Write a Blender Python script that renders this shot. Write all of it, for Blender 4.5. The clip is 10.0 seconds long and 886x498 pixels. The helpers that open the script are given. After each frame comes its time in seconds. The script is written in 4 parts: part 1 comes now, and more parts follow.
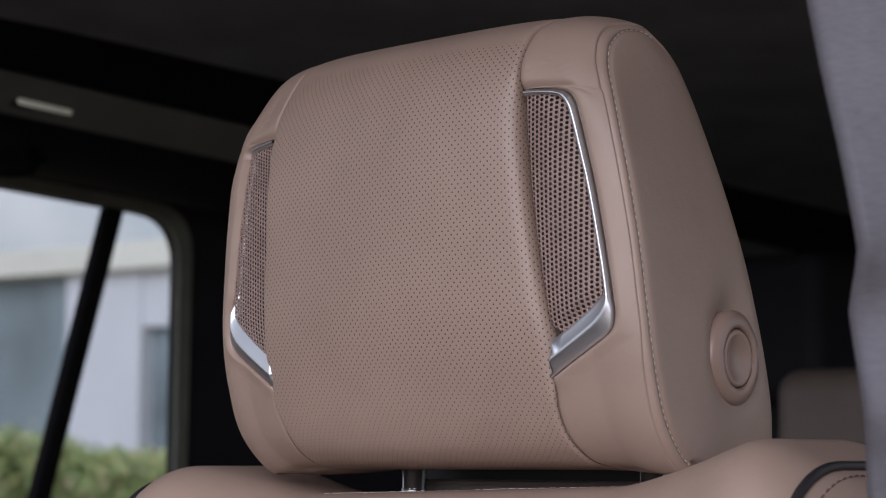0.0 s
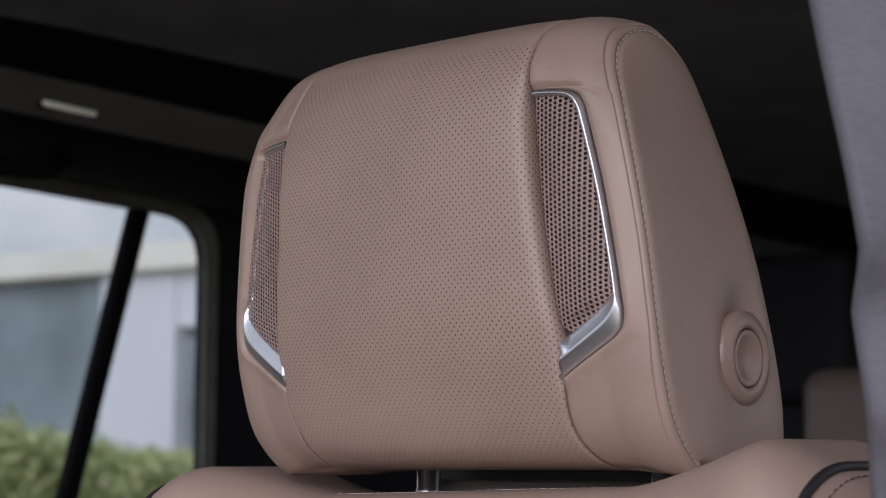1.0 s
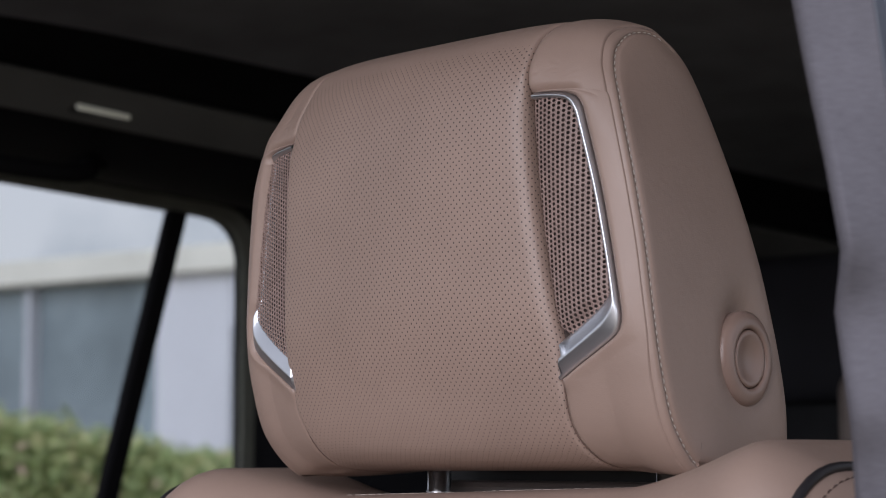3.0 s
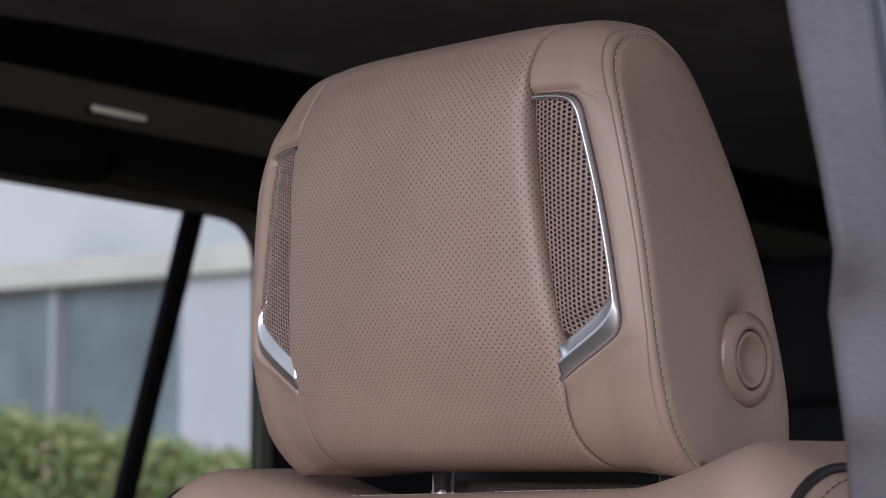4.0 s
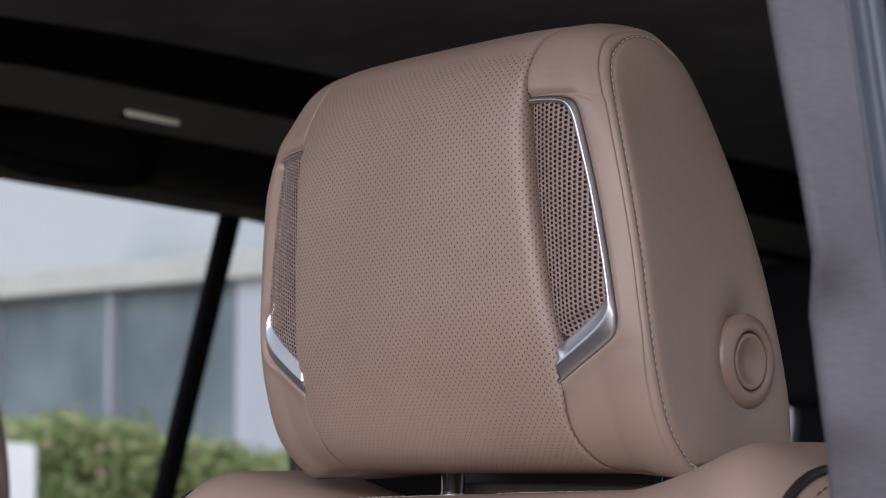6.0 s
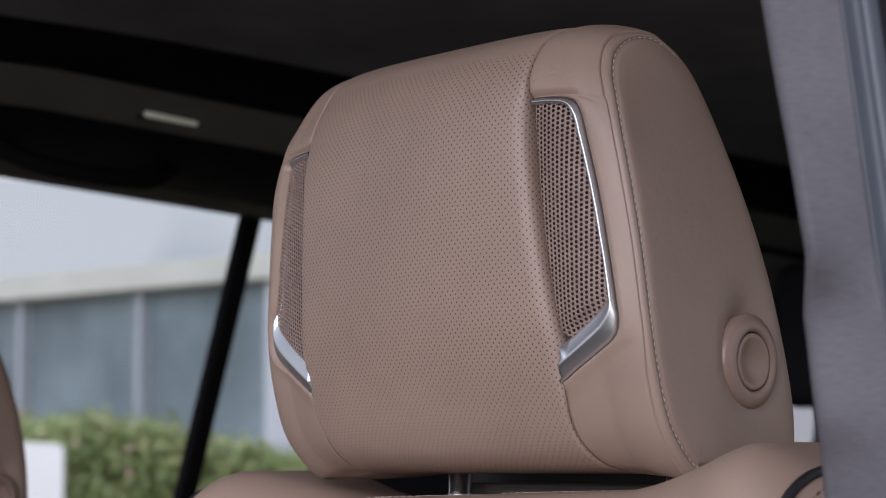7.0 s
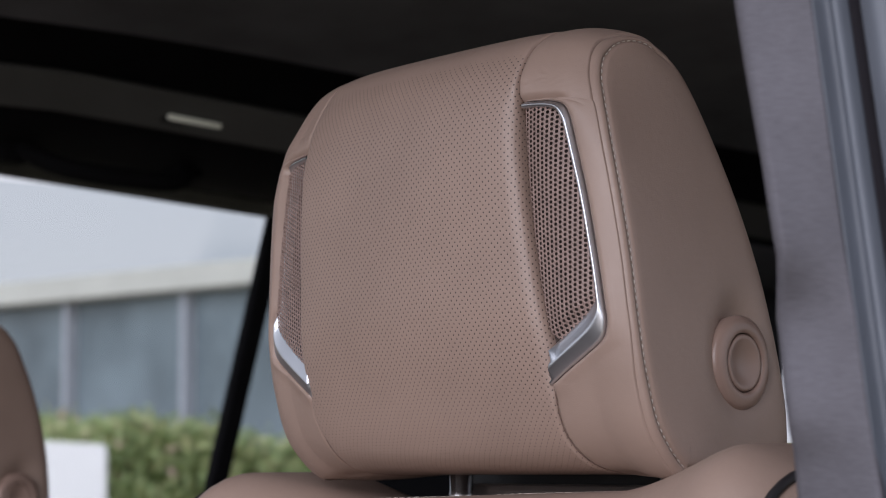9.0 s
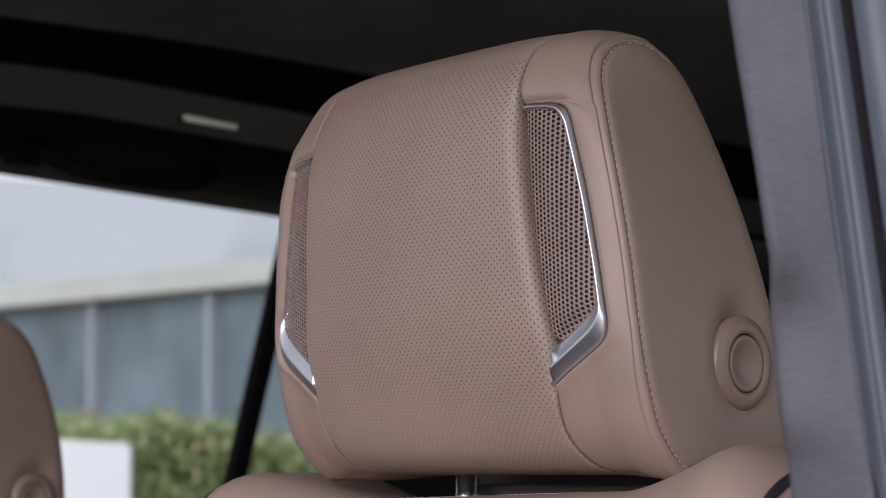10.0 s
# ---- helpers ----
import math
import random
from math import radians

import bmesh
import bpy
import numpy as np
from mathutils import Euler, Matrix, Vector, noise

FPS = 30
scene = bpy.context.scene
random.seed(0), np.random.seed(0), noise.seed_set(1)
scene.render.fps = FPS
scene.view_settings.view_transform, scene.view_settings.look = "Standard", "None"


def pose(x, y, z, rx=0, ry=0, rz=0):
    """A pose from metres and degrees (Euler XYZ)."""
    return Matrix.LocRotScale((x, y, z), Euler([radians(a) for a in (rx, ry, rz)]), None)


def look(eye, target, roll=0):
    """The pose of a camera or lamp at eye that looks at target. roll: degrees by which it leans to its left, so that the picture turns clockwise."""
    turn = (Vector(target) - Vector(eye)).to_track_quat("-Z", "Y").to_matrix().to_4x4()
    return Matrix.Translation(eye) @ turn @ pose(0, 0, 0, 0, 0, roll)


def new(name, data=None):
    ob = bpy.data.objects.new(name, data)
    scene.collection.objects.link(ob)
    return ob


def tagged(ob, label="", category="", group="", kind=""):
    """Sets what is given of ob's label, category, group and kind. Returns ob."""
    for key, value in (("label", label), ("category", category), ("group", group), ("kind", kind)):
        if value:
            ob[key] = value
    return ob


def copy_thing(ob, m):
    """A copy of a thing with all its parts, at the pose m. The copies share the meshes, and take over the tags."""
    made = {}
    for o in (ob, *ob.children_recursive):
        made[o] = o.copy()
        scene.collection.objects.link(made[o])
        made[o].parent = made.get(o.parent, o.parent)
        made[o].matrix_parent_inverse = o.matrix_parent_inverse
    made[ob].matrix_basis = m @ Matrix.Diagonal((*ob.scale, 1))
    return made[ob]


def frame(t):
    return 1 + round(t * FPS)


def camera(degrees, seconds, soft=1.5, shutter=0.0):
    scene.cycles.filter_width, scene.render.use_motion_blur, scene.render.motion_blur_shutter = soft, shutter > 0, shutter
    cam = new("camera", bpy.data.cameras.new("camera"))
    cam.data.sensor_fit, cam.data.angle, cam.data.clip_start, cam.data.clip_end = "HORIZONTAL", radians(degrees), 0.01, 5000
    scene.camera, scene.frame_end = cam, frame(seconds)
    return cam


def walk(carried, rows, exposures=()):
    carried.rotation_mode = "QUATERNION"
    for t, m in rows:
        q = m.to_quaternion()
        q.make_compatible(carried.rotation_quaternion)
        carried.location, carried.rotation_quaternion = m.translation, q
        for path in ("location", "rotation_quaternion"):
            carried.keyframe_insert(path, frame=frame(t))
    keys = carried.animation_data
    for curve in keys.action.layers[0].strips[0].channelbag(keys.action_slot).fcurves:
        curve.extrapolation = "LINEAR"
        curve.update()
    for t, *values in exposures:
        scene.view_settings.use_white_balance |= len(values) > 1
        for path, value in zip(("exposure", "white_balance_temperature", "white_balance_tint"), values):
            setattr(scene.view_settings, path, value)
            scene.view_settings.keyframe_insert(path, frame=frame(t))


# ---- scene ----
cam = camera(23.33, 10.0, soft=0.8)
cam.data.dof.use_dof = True
cam.data.dof.focus_distance = 0.86
cam.data.dof.aperture_fstop = 17.0

PATH = [
    (0, (0.6192, -0.5937, 1.4074), (-0.7904, 0.8114, 1.6041), 0.29),
    (0.5, (0.6233, -0.5909, 1.4079), (-0.7978, 0.8027, 1.6038), 0.26),
    (1, (0.6268, -0.5879, 1.4080), (-0.8053, 0.7944, 1.6038), 0.20),
    (1.5, (0.6317, -0.5842, 1.4082), (-0.8074, 0.7908, 1.6041), 0.20),
    (2, (0.6370, -0.5800, 1.4083), (-0.8136, 0.7828, 1.6042), 0.17),
    (2.5, (0.6411, -0.5777, 1.4087), (-0.8190, 0.7751, 1.6040), 0.07),
    (4, (0.6516, -0.5696, 1.4088), (-0.8318, 0.7574, 1.6046), 0.08),
    (4.5, (0.6560, -0.5661, 1.4089), (-0.8362, 0.7510, 1.6049), 0.05),
    (5, (0.6602, -0.5629, 1.4089), (-0.8398, 0.7453, 1.6049), 0.03),
    (5.5, (0.6647, -0.5596, 1.4090), (-0.8437, 0.7389, 1.6054), -0.02),
    (7, (0.6783, -0.5502, 1.4089), (-0.8569, 0.7164, 1.6062), -0.02),
    (7.5, (0.6814, -0.5486, 1.4096), (-0.8595, 0.7112, 1.6056), -0.10),
    (8, (0.6854, -0.5454, 1.4098), (-0.8609, 0.7078, 1.6056), -0.15),
    (8.5, (0.6912, -0.5412, 1.4098), (-0.8632, 0.7019, 1.6060), -0.17),
    (9, (0.6960, -0.5376, 1.4099), (-0.8658, 0.6962, 1.6063), -0.16),
    (9.5, (0.7013, -0.5353, 1.4103), (-0.8688, 0.6880, 1.6060), -0.28),
    (10, (0.7045, -0.5329, 1.4106), (-0.8719, 0.6824, 1.6060), -0.20),
]
walk(cam, [(t, look(eye, target, roll)) for t, eye, target, roll in PATH])

# ---- light ----
world = bpy.data.worlds.new("sky")
scene.world = world
world.use_nodes = True
wn, wl = world.node_tree.nodes, world.node_tree.links
wn.clear()
w_out = wn.new("ShaderNodeOutputWorld")
w_bg = wn.new("ShaderNodeBackground")
w_bg.inputs["Strength"].default_value = 0.127
sky = wn.new("ShaderNodeTexSky")
sky.sky_type = "NISHITA"
sky.sun_disc = False
sky.sun_elevation, sky.sun_rotation = radians(14.5), radians(154.5)
w_co = wn.new("ShaderNodeTexCoord")
w_map = wn.new("ShaderNodeMapping")
w_map.inputs["Scale"].default_value = (3.0, 3.0, 3.6)
w_map.inputs["Rotation"].default_value = (0.3, 0.5, 0.2)
w_noise = wn.new("ShaderNodeTexNoise")
w_noise.inputs["Scale"].default_value = 2.6
w_noise.inputs["Detail"].default_value = 5.0
w_ramp = wn.new("ShaderNodeValToRGB")
w_ramp.color_ramp.elements[0].position, w_ramp.color_ramp.elements[0].color = 0.42, (0, 0, 0, 1)
w_ramp.color_ramp.elements[1].position, w_ramp.color_ramp.elements[1].color = 0.56, (1, 1, 1, 1)
w_cloud = wn.new("ShaderNodeMix")
w_cloud.data_type = "RGBA"
w_cloud.inputs[6].default_value = (2.65, 2.78, 3.3, 1)
w_cloud.inputs[7].default_value = (3.85, 3.85, 4.35, 1)
w_mix = wn.new("ShaderNodeMix")
w_mix.data_type = "RGBA"
w_mix.inputs[0].default_value = 0.92
wl.new(w_co.outputs["Generated"], w_map.inputs[0])
wl.new(w_map.outputs[0], w_noise.inputs["Vector"])
wl.new(w_noise.outputs["Fac"], w_ramp.inputs[0])
wl.new(w_ramp.outputs[0], w_cloud.inputs[0])
wl.new(sky.outputs[0], w_mix.inputs[6])
wl.new(w_cloud.outputs[2], w_mix.inputs[7])
wl.new(w_mix.outputs[2], w_bg.inputs[0])
wl.new(w_bg.outputs[0], w_out.inputs[0])

sun_data = bpy.data.lights.new("sun", "SUN")
sun_data.energy, sun_data.angle, sun_data.color = 2.08, radians(64), (0.98, 0.975, 1.10)
sun = new("sun", sun_data)
sun.matrix_world = look((4.1, -8.6, 2.5), (0, 0, 0))
scene.view_settings.exposure = 0.63


# ---- materials ----
def shader(name, color, rough=0.6, metal=0.0, spec=0.5):
    m = bpy.data.materials.new(name)
    m.use_nodes = True
    b = m.node_tree.nodes["Principled BSDF"]
    b.inputs["Base Color"].default_value = (*color, 1)
    b.inputs["Roughness"].default_value = rough
    b.inputs["Metallic"].default_value = metal
    b.inputs["Specular IOR Level"].default_value = spec
    return m, m.node_tree.nodes, m.node_tree.links, b


def vary(m_parts, color, scale, amount, bump_scale, bump, dist=0.001, rough_var=0.0, detail=4, space="Object"):
    """Two scales of variation: broad tone and fine relief."""
    m, n, l, b = m_parts
    co = n.new("ShaderNodeTexCoord")
    broad = n.new("ShaderNodeTexNoise")
    broad.inputs["Scale"].default_value, broad.inputs["Detail"].default_value = scale, detail
    fine = n.new("ShaderNodeTexNoise")
    fine.inputs["Scale"].default_value, fine.inputs["Detail"].default_value = bump_scale, 3
    ramp = n.new("ShaderNodeValToRGB")
    ramp.color_ramp.elements[0].position, ramp.color_ramp.elements[1].position = 0.3, 0.7
    ramp.color_ramp.elements[0].color = (*[c * (1 - amount) for c in color], 1)
    ramp.color_ramp.elements[1].color = (*[min(1, c * (1 + amount)) for c in color], 1)
    bm_node = n.new("ShaderNodeBump")
    bm_node.inputs["Strength"].default_value, bm_node.inputs["Distance"].default_value = bump, dist
    l.new(co.outputs[space], broad.inputs["Vector"])
    l.new(co.outputs[space], fine.inputs["Vector"])
    l.new(broad.outputs["Fac"], ramp.inputs[0])
    l.new(ramp.outputs[0], b.inputs["Base Color"])
    l.new(fine.outputs["Fac"], bm_node.inputs["Height"])
    l.new(bm_node.outputs[0], b.inputs["Normal"])
    if rough_var:
        rm = n.new("ShaderNodeMapRange")
        base = b.inputs["Roughness"].default_value
        rm.inputs["To Min"].default_value, rm.inputs["To Max"].default_value = base - rough_var, base + rough_var
        l.new(fine.outputs["Fac"], rm.inputs["Value"])
        l.new(rm.outputs[0], b.inputs["Roughness"])
    return m


TAN = (0.309, 0.221, 0.180)


def leather(name, color, perforated=False):
    parts = shader(name, color, 0.44, 0.0, 0.62)
    m, n, l, b = parts
    co = n.new("ShaderNodeTexCoord")
    cells = n.new("ShaderNodeTexVoronoi")
    cells.feature = "DISTANCE_TO_EDGE"
    cells.inputs["Scale"].default_value = 1300
    grain = n.new("ShaderNodeTexNoise")
    grain.inputs["Scale"].default_value, grain.inputs["Detail"].default_value = 360, 5
    broad = n.new("ShaderNodeTexNoise")
    broad.inputs["Scale"].default_value, broad.inputs["Detail"].default_value = 22, 3
    ramp = n.new("ShaderNodeValToRGB")
    ramp.color_ramp.elements[0].position, ramp.color_ramp.elements[1].position = 0.3, 0.7
    ramp.color_ramp.elements[0].color = (*[c * 0.93 for c in color], 1)
    ramp.color_ramp.elements[1].color = (*[c * 1.06 for c in color], 1)
    mixh = n.new("ShaderNodeMath")
    mixh.operation = "MULTIPLY_ADD"
    mixh.inputs[1].default_value = 0.5
    bump = n.new("ShaderNodeBump")
    bump.inputs["Strength"].default_value, bump.inputs["Distance"].default_value = 0.34, 0.0003
    for node in (cells, grain, broad):
        l.new(co.outputs["Object"], node.inputs["Vector"])
    l.new(broad.outputs["Fac"], ramp.inputs[0])
    l.new(cells.outputs["Distance"], mixh.inputs[0])
    l.new(grain.outputs["Fac"], mixh.inputs[2])
    rough = n.new("ShaderNodeMapRange")
    rough.inputs["To Min"].default_value, rough.inputs["To Max"].default_value = 0.40, 0.54
    l.new(grain.outputs["Fac"], rough.inputs["Value"])
    l.new(rough.outputs[0], b.inputs["Roughness"])
    l.new(bump.outputs[0], b.inputs["Normal"])
    if not perforated:
        l.new(mixh.outputs[0], bump.inputs["Height"])
        l.new(ramp.outputs[0], b.inputs["Base Color"])
        return m
    # punched holes in a staggered lattice, laid out in metres on the panel
    a, c = 0.00308, 0.00302
    uv = n.new("ShaderNodeUVMap")
    uv.uv_map = "UVMap"
    sway = n.new("ShaderNodeTexNoise")
    sway.inputs["Scale"].default_value, sway.inputs["Detail"].default_value = 70, 1
    l.new(uv.outputs[0], sway.inputs["Vector"])
    shift = n.new("ShaderNodeVectorMath")
    shift.operation = "MULTIPLY_ADD"
    shift.inputs[1].default_value = (0.0012, 0.0012, 0)
    l.new(sway.outputs["Color"], shift.inputs[0])
    l.new(uv.outputs[0], shift.inputs[2])
    dists = []
    for ox, oy in ((0.0, 0.0), (0.5, 0.5)):
        add = n.new("ShaderNodeVectorMath")
        add.operation = "MULTIPLY_ADD"
        add.inputs[1].default_value = (1 / a, 1 / c, 0)
        add.inputs[2].default_value = (ox, oy, 0)
        fr = n.new("ShaderNodeVectorMath")
        fr.operation = "FRACTION"
        cen = n.new("ShaderNodeVectorMath")
        cen.operation = "MULTIPLY_ADD"
        cen.inputs[1].default_value = (a, c, 0)
        cen.inputs[2].default_value = (-a / 2, -c / 2, 0)
        ln = n.new("ShaderNodeVectorMath")
        ln.operation = "LENGTH"
        l.new(shift.outputs[0], add.inputs[0])
        l.new(add.outputs[0], fr.inputs[0])
        l.new(fr.outputs[0], cen.inputs[0])
        l.new(cen.outputs[0], ln.inputs[0])
        dists.append(ln)
    near = n.new("ShaderNodeMath")
    near.operation = "MINIMUM"
    l.new(dists[0].outputs["Value"], near.inputs[0])
    l.new(dists[1].outputs["Value"], near.inputs[1])
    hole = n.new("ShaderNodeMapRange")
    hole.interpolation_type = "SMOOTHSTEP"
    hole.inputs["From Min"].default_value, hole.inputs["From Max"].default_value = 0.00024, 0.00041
    # the holes close up towards the top edge and tighten towards the bottom
    along_v = n.new("ShaderNodeSeparateXYZ")
    l.new(uv.outputs[0], along_v.inputs[0])
    close = near
    for v0, v1, by_ in ((0.2350, 0.2430, 0.0006), (0.125, 0.080, 0.00009)):
        fade = n.new("ShaderNodeMapRange")
        fade.interpolation_type = "SMOOTHSTEP"
        fade.inputs["From Min"].default_value, fade.inputs["From Max"].default_value = v0, v1
        fade.inputs["To Max"].default_value = by_
        l.new(along_v.outputs["Y"], fade.inputs["Value"])
        plus = n.new("ShaderNodeMath")
        l.new(close.outputs[0], plus.inputs[0])
        l.new(fade.outputs[0], plus.inputs[1])
        close = plus
    l.new(close.outputs[0], hole.inputs["Value"])
    dimple = n.new("ShaderNodeMapRange")
    dimple.interpolation_type = "SMOOTHSTEP"
    dimple.inputs["From Min"].default_value, dimple.inputs["From Max"].default_value = 0.0002, 0.0008
    dimple.inputs["To Min"].default_value, dimple.inputs["To Max"].default_value = -0.45, 0.0
    l.new(close.outputs[0], dimple.inputs["Value"])
    tot = n.new("ShaderNodeMath")
    l.new(mixh.outputs[0], tot.inputs[0])
    l.new(dimple.outputs[0], tot.inputs[1])
    l.new(tot.outputs[0], bump.inputs["Height"])
    # the shade inside each hole is put into the colour as a dark dot
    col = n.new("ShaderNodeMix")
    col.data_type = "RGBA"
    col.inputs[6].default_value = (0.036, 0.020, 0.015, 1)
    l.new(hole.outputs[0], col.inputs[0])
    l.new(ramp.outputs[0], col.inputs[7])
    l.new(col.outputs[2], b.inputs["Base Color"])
    return m


M_LEATHER = leather("tan_leather", TAN)
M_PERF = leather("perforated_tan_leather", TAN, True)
# rear seat leather: tan darkened to carry the cabin's shade
M_SHADED_LEATHER = leather("shaded_leather", (0.128, 0.102, 0.088))
M_PLASTIC = vary(shader("tan_soft_plastic", (0.29, 0.20, 0.165), 0.31), (0.29, 0.20, 0.165), 60, 0.04, 900, 0.05, 0.0002)
M_GRILLE = vary(shader("grille_paint", (0.27, 0.19, 0.165), 0.42, 0.0), (0.27, 0.19, 0.165), 150, 0.12, 1500, 0.08, 0.0002)
M_CHROME = vary(shader("satin_chrome", (0.69, 0.715, 0.76), 0.36, 1.0), (0.69, 0.715, 0.76), 45, 0.05, 150, 0.006, 0.0002, 0.04)
M_POLISH = shader("polished_chrome", (0.82, 0.82, 0.84), 0.26, 1.0)[0]
M_BLACK = vary(shader("black_plastic", (0.012, 0.012, 0.013), 0.45), (0.012, 0.012, 0.013), 40, 0.2, 800, 0.1, 0.0003)
M_CLOTH = vary(shader("speaker_cloth", (0.050, 0.036, 0.031), 0.9), (0.050, 0.036, 0.031), 260, 0.7, 900, 0.3, 0.0004)
M_RIM = vary(shader("grey_brown_plastic", (0.14, 0.115, 0.105), 0.3), (0.14, 0.115, 0.105), 60, 0.1, 500, 0.1, 0.0003)
M_PIPING = vary(shader("dark_piping", (0.016, 0.014, 0.016), 0.5), (0.016, 0.014, 0.016), 90, 0.15, 900, 0.1, 0.0003)
M_THREAD = vary(shader("beige_thread", (0.57, 0.51, 0.45), 0.8), (0.57, 0.51, 0.45), 500, 0.12, 4000, 0.3, 0.0002)
M_DARKTHREAD = vary(shader("brown_thread", (0.10, 0.06, 0.05), 0.8), (0.10, 0.06, 0.05), 500, 0.12, 4000, 0.3, 0.0002)
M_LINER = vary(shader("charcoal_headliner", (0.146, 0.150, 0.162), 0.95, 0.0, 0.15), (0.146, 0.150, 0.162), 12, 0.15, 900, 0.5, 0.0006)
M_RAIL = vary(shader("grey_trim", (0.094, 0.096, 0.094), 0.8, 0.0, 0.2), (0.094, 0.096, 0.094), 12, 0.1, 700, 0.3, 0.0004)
M_TRIM = vary(shader("black_trim", (0.014, 0.0145, 0.018), 0.75, 0.0, 0.18), (0.014, 0.0145, 0.018), 10, 0.2, 600, 0.2, 0.0004)
M_QUARTER = vary(shader("charcoal_trim", (0.050, 0.052, 0.060), 0.8, 0.0, 0.2), (0.050, 0.052, 0.060), 10, 0.2, 600, 0.2, 0.0004)
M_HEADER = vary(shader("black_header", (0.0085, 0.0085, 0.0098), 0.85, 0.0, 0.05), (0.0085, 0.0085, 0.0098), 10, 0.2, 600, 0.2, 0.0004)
M_FELT = vary(shader("grey_felt_seal", (0.13, 0.137, 0.12), 0.9, 0.0, 0.2), (0.13, 0.137, 0.12), 30, 0.15, 500, 0.2, 0.0004)
# groove colour carries the shade between the door seals
M_GROOVE = vary(shader("shaded_groove_rubber", (0.022, 0.019, 0.025), 0.8), (0.022, 0.019, 0.025), 30, 0.15, 500, 0.2, 0.0004)
M_SEAL = vary(shader("grey_door_seal", (0.105, 0.118, 0.142), 0.55), (0.105, 0.118, 0.142), 30, 0.08, 500, 0.15, 0.0004)
GREY = (0.120, 0.116, 0.131)
M_PILLAR, n_, l_, b_ = shader("grey_pillar_fabric", GREY, 0.95, 0.0, 0.15)
co_ = n_.new("ShaderNodeTexCoord")
map_ = n_.new("ShaderNodeMapping")
map_.inputs["Scale"].default_value = (260, 260, 1500)
thread_ = n_.new("ShaderNodeTexNoise")
thread_.inputs["Scale"].default_value, thread_.inputs["Detail"].default_value = 1.0, 3
wear_ = n_.new("ShaderNodeTexNoise")
wear_.inputs["Scale"].default_value, wear_.inputs["Detail"].default_value = 45, 4
both_ = n_.new("ShaderNodeMath")
both_.operation = "MULTIPLY_ADD"
both_.inputs[1].default_value = 0.55
ramp_ = n_.new("ShaderNodeValToRGB")
ramp_.color_ramp.elements[0].position, ramp_.color_ramp.elements[0].color = 0.45, (*[c * 0.86 for c in GREY], 1)
ramp_.color_ramp.elements[1].position, ramp_.color_ramp.elements[1].color = 1.05, (*[c * 1.14 for c in GREY], 1)
weave_ = n_.new("ShaderNodeBump")
weave_.inputs["Strength"].default_value, weave_.inputs["Distance"].default_value = 0.5, 0.0004
l_.new(co_.outputs["Object"], map_.inputs[0])
l_.new(map_.outputs[0], thread_.inputs["Vector"])
l_.new(co_.outputs["Object"], wear_.inputs["Vector"])
l_.new(wear_.outputs["Fac"], both_.inputs[0])
l_.new(thread_.outputs["Fac"], both_.inputs[2])
l_.new(both_.outputs[0], ramp_.inputs[0])
l_.new(ramp_.outputs[0], b_.inputs["Base Color"])
l_.new(thread_.outputs["Fac"], weave_.inputs["Height"])
l_.new(weave_.outputs[0], b_.inputs["Normal"])
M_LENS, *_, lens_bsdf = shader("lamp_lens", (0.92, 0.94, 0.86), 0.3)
# a faint glow is added to the lens to lift its brightness
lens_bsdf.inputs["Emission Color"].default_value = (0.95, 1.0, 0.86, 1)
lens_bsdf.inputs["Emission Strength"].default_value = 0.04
M_PAINT = shader("dark_car_paint", (0.02, 0.022, 0.026), 0.25)[0]
M_CARPET = vary(shader("black_carpet", (0.015, 0.015, 0.016), 0.95), (0.015, 0.015, 0.016), 20, 0.3, 700, 0.6, 0.002)
# the ground is unseen; its warm tone bounces light onto the headrest
M_GROUND = vary(shader("bounce_ground", (0.33, 0.278, 0.200), 0.9), (0.33, 0.278, 0.200), 0.6, 0.25, 160, 0.6, 0.004)
M_RENDER = vary(shader("white_plaster", (0.50, 0.52, 0.56), 0.85), (0.50, 0.52, 0.56), 0.7, 0.06, 60, 0.2, 0.002)
M_FASCIA = vary(shader("pale_fascia", (0.60, 0.60, 0.54), 0.7), (0.60, 0.60, 0.54), 1.5, 0.08, 60, 0.1, 0.002)
M_FRAME = vary(shader("light_grey_mullion", (0.41, 0.43, 0.47), 0.5), (0.41, 0.43, 0.47), 3, 0.05, 60, 0.1, 0.001)
# broad tone noise in the glazing stands in for soft reflections
M_WINDOW = vary(shader("grey_blue_glazing", (0.165, 0.205, 0.225), 0.25, 0.0, 0.5), (0.165, 0.205, 0.225), 0.7, 0.40, 5, 0.02, 0.001)
M_SIGN = vary(shader("white_panel", (0.86, 0.86, 0.86), 0.5), (0.86, 0.86, 0.86), 4, 0.02, 80, 0.05, 0.001)


def thin_glass(name, clear):
    m = bpy.data.materials.new(name)
    m.use_nodes = True
    n, l = m.node_tree.nodes, m.node_tree.links
    n.clear()
    out = n.new("ShaderNodeOutputMaterial")
    mix = n.new("ShaderNodeMixShader")
    tr = n.new("ShaderNodeBsdfTransparent")
    tr.inputs[0].default_value = (*clear, 1)
    gl = n.new("ShaderNodeBsdfGlossy")
    gl.inputs["Roughness"].default_value = 0.02
    mix.inputs[0].default_value = 0.05
    l.new(tr.outputs[0], mix.inputs[1])
    l.new(gl.outputs[0], mix.inputs[2])
    l.new(mix.outputs[0], out.inputs[0])
    return m


M_GLASS = thin_glass("window_glass", (0.80, 0.83, 0.82))
M_DOOR_GLASS = thin_glass("door_glass", (0.885, 0.905, 0.915))


